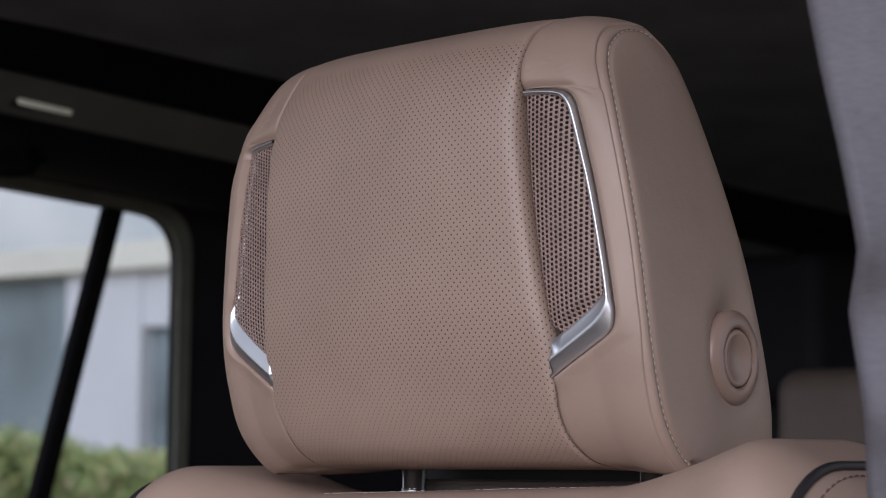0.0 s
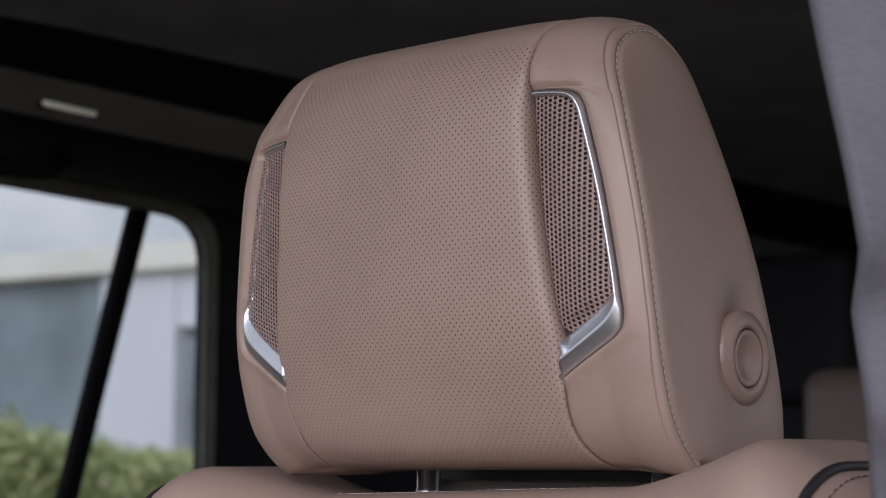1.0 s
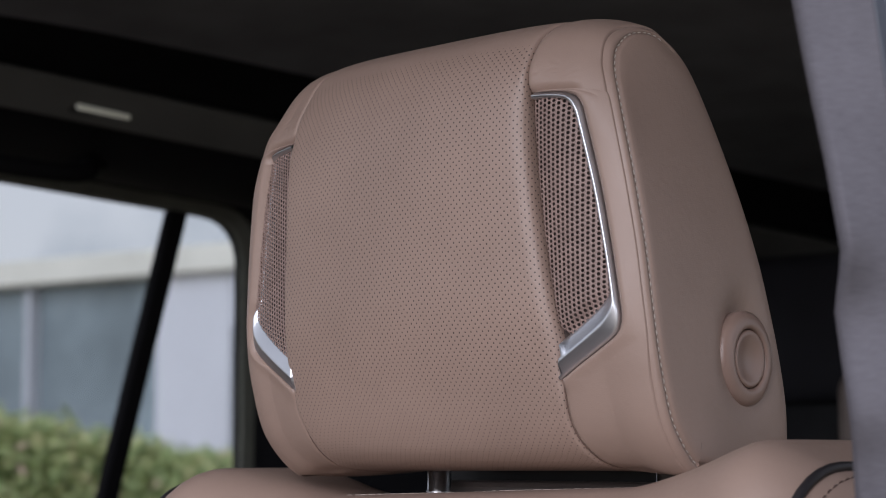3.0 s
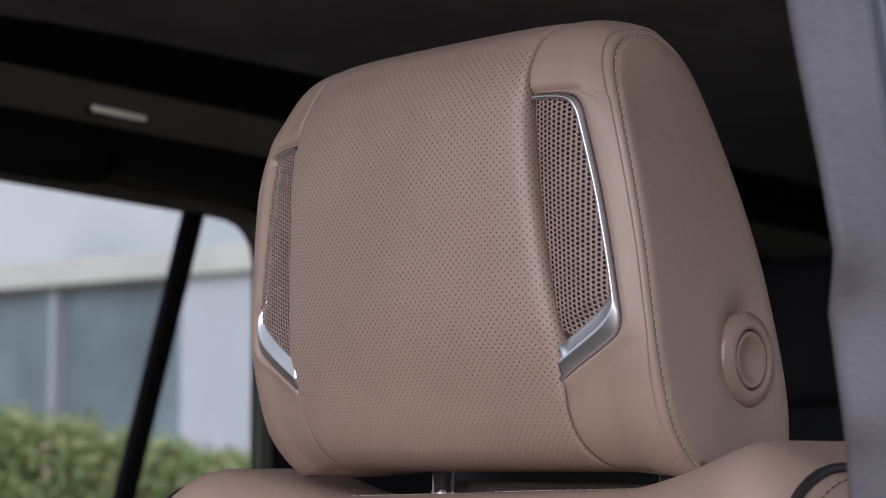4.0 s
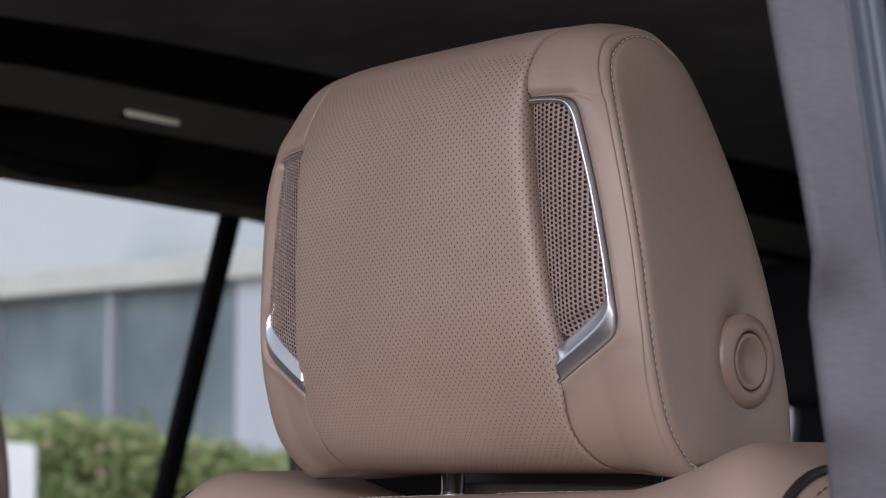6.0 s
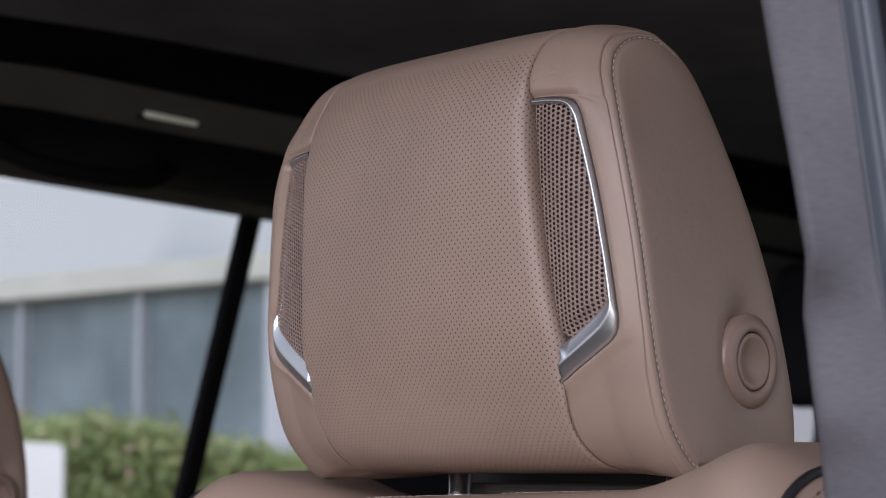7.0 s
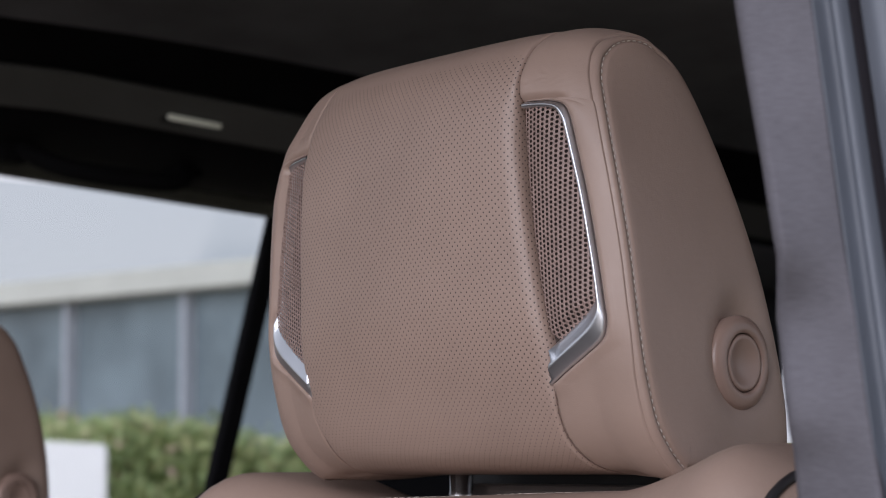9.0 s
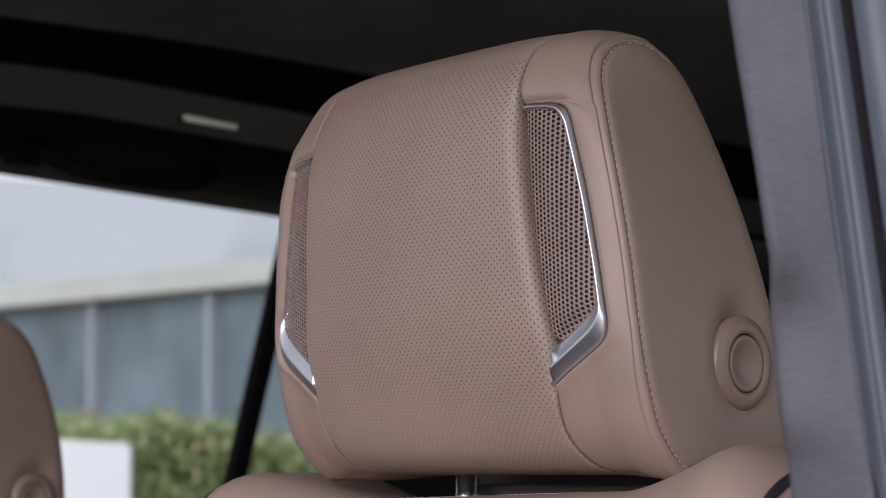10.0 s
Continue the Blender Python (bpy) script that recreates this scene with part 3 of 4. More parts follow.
                p = speaker_at(q[0], q[1], d)
                verts.append((side * p[0], p[1], p[2]))
        under(mesh_of("chrome_surround", verts, grid_faces(n_path, 11, flip=side < 0), M_CHROME, hr, "satin chrome speaker surround"))

        # punched speaker grille with real holes, dished to the pad
        poly = [tuple(q + (o - q) * cover(q[1])) for q, o in zip(ch_in, ch_out)] + [(seam_at(k_of(z)) - 0.0035, z) for z in np.linspace(1.4510, 1.547, 24)]

        def inside(x, z):
            hit = False
            j = len(poly) - 1
            for i in range(len(poly)):
                if (poly[i][1] > z) != (poly[j][1] > z) and x < (poly[j][0] - poly[i][0]) * (z - poly[i][1]) / (poly[j][1] - poly[i][1]) + poly[i][0]:
                    hit = not hit
                j = i
            return hit

        sx, sz, r = 0.00208, 0.00188, 0.00068
        wide = 1.05
        curl = 0.0026

        def sunk(x, z):
            """How far the grille's rounded edge falls away beside the panel and at its lower end."""
            if side < 0:
                return 0.0
            inside_by = x - (seam_at(k_of(z)) + 0.0003) - 0.0045 * max(0.0, (1.4600 - z) / 0.0055) ** 2
            if inside_by > curl:
                return 0.0
            if inside_by > 0.0:
                return -(curl - math.sqrt(curl ** 2 - (curl - inside_by) ** 2))
            return max(-curl + 3.0 * inside_by, -0.009)

        low_edge = ch_in[ch_in[:, 1] < 1.4722][::-1]
        foot_x, foot_z = low_edge[:, 0], low_edge[:, 1]

        def swell(x, z):
            """The grille bulges a little between the panel and the chrome."""
            if side < 0:
                return -0.0012
            x0, x1 = seam_at(k_of(z)), open_edge(z) - 0.003
            over_foot = z - float(np.interp(x, foot_x, foot_z))
            hump = math.sin(math.pi * min(1.0, max(0.0, (x - x0) / max(0.006, x1 - x0))))
            return -0.0028 + 0.0022 * hump * sstep(0.0, 0.006, over_foot)

        near_by = [(0.0, sz), (0.0, -sz)] + [(i * sx, j * sz / 2) for i in (1, -1) for j in (1, -1)]

        def cell(ca, sa):
            """Reach of a hole's six-sided cell in one direction."""
            return min((u * u + v * v) / 2 / (ca * u + sa * v) for u, v in near_by if ca * u + sa * v > 1e-9) * 1.003

        corner_x = (sx * sx - sz * sz / 4) / (2 * sx)
        a0 = math.degrees(math.atan2(sz / 2, corner_x))
        angles = [0, a0 * 0.5, a0, a0 + (90 - a0) * 0.5, 90, 90 + (90 - a0) * 0.5, 180 - a0, 180 - a0 * 0.5]
        angles = [radians(q) for q in angles + [180 + q for q in angles]]
        n_a = len(angles)
        verts, fs = [], []
        for ix in range(28):
            for iz in range(60):
                x = 0.053 + ix * sx
                z = 1.4452 + (iz + 0.5 * (ix % 2)) * sz - 0.10 * (x - 0.09)
                if not any(inside(x + dx, z + dz) for dx, dz in ((0, 0), (0.0014, 0), (-0.0006, 0), (0, 0.001), (0, -0.0008), (0.0005, 0.003))):
                    continue
                b0 = len(verts)
                for rad, dep in ((0.0, 0.0), (r * 1.08, -0.00002), (r, -0.00010), (r * 0.97, -0.00022)):
                    for a in angles:
                        ca, sa = math.cos(a), math.sin(a)
                        rr = rad or cell(ca, sa)
                        gx, gz = x + rr * ca * (wide if rad else 1.0), z + rr * sa
                        p = speaker_at(gx, gz, swell(gx, gz) + dep + sunk(gx, gz))
                        verts.append((side * p[0], p[1], p[2]))
                for ring in range(3):
                    for q in range(n_a):
                        a_, b_ = b0 + ring * n_a + q, b0 + ring * n_a + (q + 1) % n_a
                        f = (a_, b_, b_ + n_a, a_ + n_a)
                        fs.append(f if side > 0 else f[::-1])
        grille = under(mesh_of("speaker_grille", verts, fs, M_GRILLE, hr, "tan speaker grille punched with round holes"))
        # dark cone cloth behind the grille
        verts = []
        zz = np.linspace(1.4400, 1.5520, 20)
        for z in zz:
            for x in np.linspace(0.056, min(0.104, open_edge(z) + 0.001) - 0.07 * max(0.0, z - 1.53), 8):
                p = speaker_at(x, z, -0.0066)
                verts.append((side * p[0], p[1], p[2]))
        mesh_of("speaker_cloth", verts, grid_faces(20, 8, flip=side > 0), M_CLOTH, grille)

        # side panel: a shallow domed cap inside the welt
        yc, zc = 0.052, 1.468
        pins = np.concatenate([LOOP[::4, :3], [(yc, zc + 0.045, 0.1040), (yc, zc, 0.1105), (yc, zc - 0.035, 0.1135), (0.0745, 1.4485, 0.1095)]])

        def bend(d2):
            return d2 * np.log(d2 + 1e-12)

        count = len(pins)
        gap2 = ((pins[:, None, :2] - pins[None, :, :2]) ** 2).sum(-1) * 100
        flat_ = np.c_[np.ones(count), pins[:, :2]]
        lhs = np.block([[bend(gap2) + np.eye(count) * 1e-5, flat_], [flat_.T, np.zeros((3, 3))]])
        weights = np.linalg.solve(lhs, np.concatenate([pins[:, 2], np.zeros(3)]))

        def sheet(y, z):
            d2 = ((pins[:, 0] - y) ** 2 + (pins[:, 1] - z) ** 2) * 100
            return float(bend(d2) @ weights[:count] + weights[count] + weights[count + 1] * y + weights[count + 2] * z)

        by, bz = 0.0730, 1.4475
        tang = np.roll(LOOP[:, :2], -1, axis=0) - np.roll(LOOP[:, :2], 1, axis=0)
        tang /= np.linalg.norm(tang, axis=1)[:, None]
        inward = np.c_[tang[:, 1], -tang[:, 0]]
        inset = [0.0, 0.0003, 0.0008, 0.0016, 0.0026, 0.0036, 0.0043, 0.0048, 0.0053, 0.0060, 0.0070]
        lift = [-0.0050, -0.0022, -0.0006, 0.0005, 0.0012, 0.0013, 0.0008, 0.0001, 0.0008, 0.0015, 0.0019]
        radial = inset + [0.94, 0.87, 0.80, 0.73, 0.66, 0.59, 0.52, 0.45, 0.38, 0.31, 0.24, 0.17, 0.10, 0.03]
        rows_p = []
        ring_k = np.arange(LOOP_N)
        narrow_top = np.array([1 - 0.38 * sstep(11.3 * PER, 12.6 * PER, k) for k in ring_k])
        lips = np.array([sstep(0.6 * PER, 1.6 * PER, k) * (1 - sstep(13.9 * PER, 14.8 * PER, k)) for k in ring_k])
        for j_, r_ in enumerate(radial):
            d_ = inset[min(j_, len(inset) - 1)] * narrow_top
            flat_y, flat_z = LOOP[:, 0] + inward[:, 0] * d_, LOOP[:, 1] + inward[:, 1] * d_
            if j_ >= len(inset):
                # the rings lose the outline's corners towards the middle
                reach = 2 + int((1 - r_) * 16)
                flat_y = sum(np.roll(flat_y, w_) for w_ in range(-reach, reach + 1)) / (2 * reach + 1)
                flat_z = sum(np.roll(flat_z, w_) for w_ in range(-reach, reach + 1)) / (2 * reach + 1)
                flat_y, flat_z = yc + (flat_y - yc) * r_, zc + (flat_z - zc) * r_
            for k in range(LOOP_N):
                y, z = flat_y[k], flat_z[k]
                roll_ = 0.0019 - 0.0027 * math.exp(-d_[k] / 0.0025)
                up = (lift[j_] * lips[k] + roll_ * (1 - lips[k])) if j_ < len(inset) else 0.0019
                rows_p.append((sheet(y, z) + up, y, z))
        field = np.array(rows_p).reshape(len(radial), LOOP_N, 3)
        # leather pulled in round the button
        db = np.hypot(field[:, :, 1] - by, (field[:, :, 2] - bz) * 0.95)
        above = np.hypot(field[:, :, 1] - by - 0.004, (field[:, :, 2] - bz - 0.0180) * 1.1)
        field[:, :, 0] -= 0.0027 * np.exp(-((db / 0.0198) ** 6)) + 0.0036 * np.exp(-((above / 0.0130) ** 2))
        rows_p = [(side * x, y, z) for x, y, z in field.reshape(-1, 3)]
        fs = grid_faces(len(radial), LOOP_N, False, True, flip=side < 0)
        last_ring = (len(radial) - 1) * LOOP_N
        cap = tuple(range(last_ring, last_ring + LOOP_N))
        fs.append(cap if side < 0 else cap[::-1])
        panel = under(mesh_of("side_panel", rows_p, fs, M_LEATHER, hr, "smooth tan leather side panel"))
        arr = np.array(rows_p).reshape(len(radial), LOOP_N, 3)
        # thread along the front and top edge
        seg = np.arange(int(1.8 * PER), int(14.1 * PER))
        line = arr[7][seg].copy()
        out_n = np.tile(np.array((side * 1.0, -0.15, 0.05)), (len(line), 1))
        stitches("stitching", line + out_n * 0.0007, out_n, M_THREAD, panel, length=0.0019, gap=0.0011, r=0.00027, label="pale thread stitching")

        # release button: bezel ring and dished cap
        turn = Matrix.Rotation(side * radians(90 + 4), 3, "Y") @ Matrix.Identity(3)
        if side > 0:
            turn = Matrix.Rotation(radians(9), 3, "Z") @ Matrix.Rotation(radians(90), 3, "Y")
        else:
            turn = Matrix.Rotation(radians(-9), 3, "Z") @ Matrix.Rotation(radians(-90), 3, "Y")
        bx = side * 0.1088
        bezel = under(lathe("release_button", [(0.0176, -0.006), (0.0188, -0.001), (0.0190, 0.0006), (0.0184, 0.0022), (0.0164, 0.0036), (0.0134, 0.0040), (0.0122, 0.0037), (0.0118, 0.0030), (0.0117, 0.0), (0.0117, -0.004)], (bx, by, bz), turn, M_PLASTIC, hr, "round tan release button with a raised bezel"))
        lathe("button_cap", [(0.0112, -0.004), (0.0113, 0.0026), (0.0111, 0.0033), (0.0103, 0.0036), (0.0090, 0.0033), (0.0072, 0.0026), (0.0050, 0.0019), (0.0026, 0.0015), (0.0012, 0.0014), (0.00002, 0.00139)], (bx, by, bz), turn, M_PLASTIC, bezel)

        # posts
        px = -0.0105 + side * 0.0695
        post = under(lathe("post", [(0.0054, -0.09), (0.0054, 0.014), (0.0047, 0.015)], (px, 0.086, 1.3960), Matrix.Identity(3), M_POLISH, hr, "polished chrome headrest post", sides=32))
        ring = lathe("collar", [(0.0056, -0.012), (0.0059, -0.0110), (0.0059, -0.0042), (0.0057, -0.0036), (0.0054, -0.0034)], (px, 0.086, 1.3985), Matrix.Identity(3), M_POLISH, post, "polished chrome collar", sides=32)

    # plain back and underside
    ks = np.arange(14.0 * PER, 21.7 * PER, 2.0)
    verts = []
    for k in ks:
        for x in np.linspace(-1, 1, 21):
            p, nrm = pad_frame(x, k)
            verts.append(p - nrm * 0.0015)
    under(mesh_of("back_shell", verts, grid_faces(len(ks), 21, flip=True), M_LEATHER, hr))
    # the cushion sits a little askew on its posts
    for ob in hr.children_recursive:
        if ob.name.startswith(("post", "collar")):
            continue
        for v in ob.data.vertices:
            x, y, z = v.co
            v.co.z = z + 0.004 * x * (1 - sstep(1.405, 1.46, z))
            if x < 0:
                v.co.x = x * (1 + 0.008 * math.exp(-((z - 1.549) / 0.011) ** 2) - 0.130 * sstep(1.552, 1.580, z))
                v.co.z -= 0.0042 * sstep(1.52, 1.547, z) * (1 - sstep(1.556, 1.573, z)) * sstep(0.04, 0.08, -x)
    tagged(hr, "tan leather headrest with perforated centre panel and chrome-trimmed speakers", "headrest", "front seat headrests")
    return hr


headrest = build_headrest()
copy_thing(headrest, pose(-0.848, 0.05 + 0.1175, 1.404 - 0.060, -9.5, 0, 0))


# ---- front seat ----
def build_seat():
    seat = empty("front_seat", (0, 0.1, 0.55))
    inv = Matrix.Translation((0, -0.1, -0.55))
    half, spread_ = 0.219, 0.010

    def from_middle(x):
        """The shoulder on the door side stands a little further out."""
        return abs(x) - (spread_ * sstep(0.09, 0.15, x) if x > 0 else 0.0)

    def top_z(x):
        ax = from_middle(x)
        return 1.3955 + 0.0165 * sstep(0.083, 0.166, ax) - 0.034 * sstep(0.150, 0.224, ax) + 0.031 * x - 0.005 * sstep(0.13, 0.20, -x)

    def lean(z):
        return -0.20 * (1.36 - z)

    def section(x):
        ax = from_middle(x)
        zt = top_z(x)
        bol = 0.018 * sstep(0.09, 0.17, ax)
        edge = sstep(0.150, half, ax)
        yf = 0.000 - bol + 0.055 * edge ** 2
        yb = 0.100 - 0.045 * edge
        r = 0.034
        pts = []
        for z in np.linspace(0.80, zt - r, 14):
            pts.append((yf + lean(z) * 0.9, z))
        y0 = pts[-1][0]
        for a in np.linspace(0, 90, 10)[1:]:
            pts.append((y0 + r * (1 - math.cos(radians(a))), zt - r + r * math.sin(radians(a))))
        for y in np.linspace(y0 + r, yb - r, 8)[1:]:
            pts.append((y, zt))
        for a in np.linspace(0, 90, 8)[1:]:
            pts.append((yb - r + r * math.sin(radians(a)), zt - r + r * math.cos(radians(a))))
        for z in np.linspace(zt - r, 0.80, 10)[1:]:
            pts.append((yb + lean(z) * 0.6, z))
        return pts

    xs = np.concatenate([np.linspace(-half, -0.06, 40), np.linspace(-0.05, 0.05, 11), np.linspace(0.06, half + spread_, 44)])
    grid = [[(x, *p) for p in section(x)] for x in xs]
    n_sec = len(grid[0])
    verts = [p for row in grid for p in row]
    fs = grid_faces(len(xs), n_sec)
    for i, row in ((0, 0), (len(xs) - 1, 1)):
        loop = tuple(i * n_sec + j for j in range(n_sec))
        fs.append(loop if row == 0 else loop[::-1])
    back = mesh_of("backrest", verts, fs, M_LEATHER, seat, "tan leather backrest with raised shoulders")
    back.matrix_parent_inverse = inv

    def along(x, lo, hi, off):
        sec = np.array(section(x))
        out, nrm = [], []
        for j in range(lo, hi):
            d = sec[min(j + 1, n_sec - 1)] - sec[max(j - 1, 0)]
            nn = np.array((-d[1], d[0])) / (np.linalg.norm(d) + 1e-9)
            out.append((x, sec[j][0] + nn[0] * off, sec[j][1] + nn[1] * off))
            nrm.append((0, nn[0], nn[1]))
        return np.array(out), np.array(nrm)

    for side in (1, -1):
        line, nr = along(0.180 + spread_ if side > 0 else -0.171, 2, n_sec - 8, 0.0006)
        fine = np.array([[np.interp(t, range(len(line)), line[:, c]) for c in range(3)] for t in np.linspace(0, len(line) - 1, 120)])
        p = tube("piping", fine, 0.0019, M_PIPING, back, "black piping", sides=12)
        line, nr = along(0.1845 + spread_ if side > 0 else -0.1855, 2, n_sec - 8, 0.0002)
        stitches("stitching", line, nr, M_DARKTHREAD, back, length=0.0026, gap=0.0010, r=0.0003)
    # pale decorative stitching along the inner panel's top
    for x0, x1, y in ((-0.080, 0.000, 0.0), (-0.078, -0.002, 0.005), (0.010, 0.080, 0.0), (0.012, 0.078, 0.005)):
        line = np.array([(x, 0.030 + y + 0.030 * ((x - x0) / (x1 - x0)) ** 1.6 + 0.001 * math.sin(x * 160), top_z(x) + 0.0001) for x in np.linspace(x0, x1, 60)])
        stitches("stitching", line, np.tile(np.array((0, -0.3, 1.0)), (60, 1)), M_THREAD, back, length=0.0026, gap=0.0016, r=0.00012)
    # grey plastic rim closing the back of the shell behind the posts
    box("shell_rim", (-0.100, 0.099, 1.30), (0.125, 0.112, 1.3992), M_RIM, back, "grey plastic rim", bevel=0.003)
    # added black bar that keeps the gap under the headrest dark
    box("shell_back", (-0.115, 0.114, 1.30), (0.125, 0.120, 1.4075), M_BLACK, back, "black bar added to darken the gap under the headrest", bevel=0.002)
    # seat cushion and plinth, below the view
    bm = bmesh.new()
    bmesh.ops.create_cube(bm, size=1)
    for v in bm.verts:
        v.co = Vector((v.co.x * 0.54, -0.31 + v.co.y * 0.52, 0.80 + v.co.z * 0.16))
    bmesh.ops.bevel(bm, geom=list(bm.edges), offset=0.05, segments=5, affect="EDGES", profile=0.5)
    c = part("seat_cushion", bm, M_LEATHER, seat)
    c.matrix_parent_inverse = inv
    b = box("seat_base", (-0.22, -0.50, 0.50), (0.22, 0.10, 0.76), M_BLACK, seat, bevel=0.02)
    b.matrix_parent_inverse = inv
    tagged(seat, "tan leather front car seat with black piping", "car seat", "front seats")
    return seat


front_seat = build_seat()
copy_thing(front_seat, pose(-0.848, 0.1 + 0.1315, 0.55 - 0.062))


# ---- cabin ----
def wall_x(z):
    """The far side leans inward towards the roof."""
    return -1.24 - 0.25 * (1.672 - z)


def rounded(points, radii, per=7):
    """A polygon with rounded corners."""
    out = []
    n = len(points)
    for i in range(n):
        p, a, b = (np.array(points[j], float) for j in (i, i - 1, (i + 1) % n))
        da, db = (a - p) / np.linalg.norm(a - p), (b - p) / np.linalg.norm(b - p)
        r = radii[i]
        for t in np.linspace(0, 1, per):
            out.append((p + da * r) * (1 - t) ** 2 + 2 * p * t * (1 - t) + (p + db * r) * t * t)
    return np.array(out)


def ring_wall(name, inner, outer, material, thick=0.012, lip=0.0, label=""):
    """A slab on the far side between an opening and its outer edge, both in (y, z)."""
    n = len(inner)
    verts = []
    for off in (0.0, -thick):
        for loop in (inner, outer):
            for y, z in loop:
                verts.append((wall_x(z) + off + (lip if off == 0 else 0), y, z))
    fs = []
    for i in range(n):
        j = (i + 1) % n
        fs += [(i, j, n + j, n + i), (2 * n + i, 3 * n + i, 3 * n + j, 2 * n + j), (i, 2 * n + i, 2 * n + j, j), (n + i, n + j, 3 * n + j, 3 * n + i)]
    return mesh_of(name, verts, fs, material, None, label, smooth=False)


def to_box(loop, lo, hi):
    """Each point of a loop pushed out from its centre to a box."""
    c = (loop.min(0) + loop.max(0)) / 2
    half_in = (loop.max(0) - loop.min(0)) / 2
    out = []
    for p in loop:
        d = (p - c) / half_in
        d = d / max(abs(d))
        out.append([np.interp(d[k], (-1, 0, 1), (lo[k], c[k], hi[k])) for k in range(2)])
    return np.array(out)


FLOOR_Z = 0.50
opening = rounded([(0.16, 1.27), (0.925, 1.27), (0.850, 1.6685), (0.16, 1.7113)], [0.03, 0.04, 0.050, 0.03])
wall = ring_wall("wall_far_rear_door", opening, to_box(opening, (0.02, FLOOR_Z), (1.30, 1.76)), M_TRIM)
tagged(wall, "black trimmed rear door of the car", "car door", kind="structure")
front_open = rounded([(-0.85, 1.22), (-0.05, 1.22), (-0.05, 1.69), (-0.50, 1.69)], [0.03] * 4)
wall = ring_wall("wall_far_front_door", front_open, to_box(front_open, (-1.25, FLOOR_Z), (0.02, 1.76)), M_TRIM)
tagged(wall, "black trimmed front door of the car", "car door", kind="structure")
cargo_open = rounded([(1.597, 1.30), (1.765, 1.30), (1.755, 1.485), (1.605, 1.580)], [0.02, 0.02, 0.03, 0.02])
wall = ring_wall("wall_far_cargo", cargo_open, to_box(cargo_open, (1.30, FLOOR_Z), (2.45, 1.76)), M_QUARTER)
tagged(wall, "charcoal trimmed cargo side of the car", "car side", kind="structure")

# window of the far rear door: seal, divider bar and the two panes
window = empty("window_1", (wall_x(1.27), 0.5, 1.27))
inv_w = Matrix.Translation((-wall_x(1.27), -0.5, -1.27))
tagged(window, "rear door window with a slanted black divider bar", "car window", kind="structure")
cen = opening.mean(0)
grown = cen + (opening - cen) * np.array([1.045, 1.065])
seal = ring_wall("window_seal", opening, grown, M_FELT, 0.009, 0.006)
seal.parent, seal.matrix_parent_inverse = window, inv_w
bm = bmesh.new()
vs = []
for z in (1.26, 1.40, 1.54, 1.70):
    yb = 0.753 + (z - 1.675) * 0.106
    ring = []
    for dy, dx in ((0.0, 0.000), (0.003, 0.003), (0.021, 0.003), (0.024, 0.000), (0.024, -0.010), (0.0, -0.010)):
        ring.append(bm.verts.new((wall_x(z) + dx, yb + dy, z)))
    vs.append(ring)
for a, b in zip(vs, vs[1:]):
    for k in range(6):
        bm.faces.new((a[k], a[(k + 1) % 6], b[(k + 1) % 6], b[k]))
bm.faces.new(vs[0])
bm.faces.new(vs[-1][::-1])
bar = part("divider_bar", bm, M_HEADER, window, "black divider bar", smooth=False)
bar.matrix_parent_inverse = inv_w
for y0, y1 in ((0.165, 0.762), (0.768, 0.90)):
    vs = [(wall_x(z) - 0.012, y + (z - 1.675) * (0.086 if y > 0.7 and y < 0.8 else 0), z) for y, z in ((y0, 1.275), (y1, 1.275), (y1, 1.69), (y0, 1.69))]
    vs += [(x - 0.004, y, z) for x, y, z in vs]
    pane = mesh_of("pane", vs, [(0, 1, 2, 3), (7, 6, 5, 4), (0, 4, 5, 1), (1, 5, 6, 2), (2, 6, 7, 3), (3, 7, 4, 0)], M_DOOR_GLASS, window, smooth=False)
    pane.matrix_parent_inverse = inv_w
    pane.visible_shadow = False

# roof lining, with its rolled edge above the far doors
verts = []
# the unseen near edge is drawn out to shade the headrest's top
edge = [(-1.262, 1.722), (-1.225, 1.716), (-1.17, 1.700), (-1.10, 1.694), (-1.04, 1.702), (-1.000, 1.716), (-0.985, 1.735), (-0.965, 1.757), (-0.930, 1.778), (-0.89, 1.788), (-0.80, 1.797), (-0.60, 1.806), (-0.40, 1.810), (-0.10, 1.806), (0.08, 1.795), (0.17, 1.780), (0.24, 1.748), (0.27, 1.705)]
edge = catmull(edge, 4)
ys = np.linspace(-0.42, 2.45, 40)
# header and rolled shoulder are cut from the lining and coloured near-black
header, shoulder, edge = edge[:21], edge[20:34], edge[33:]


def roof_drop(y, z):
    return -0.035 * max(0, (y - 0.5) / 1.95) ** 1.3 - 0.03 * max(0, -y - 0.2) - 0.060 * max(0.0, y - 0.42) * (1 if z < 1.75 else 0.6)


for y in ys:
    for x, z in edge:
        verts.append((x, y, z + roof_drop(y, z)))
n_e = len(edge)
top = [(x, y, z + 0.05) for x, y, z in verts]
fs = grid_faces(len(ys), n_e)
fs += [tuple(q + len(verts) for q in f[::-1]) for f in fs]
ceiling = mesh_of("ceiling", verts + top, fs, M_LINER)
tagged(ceiling, "charcoal fabric roof lining of the car", "headliner", kind="structure")


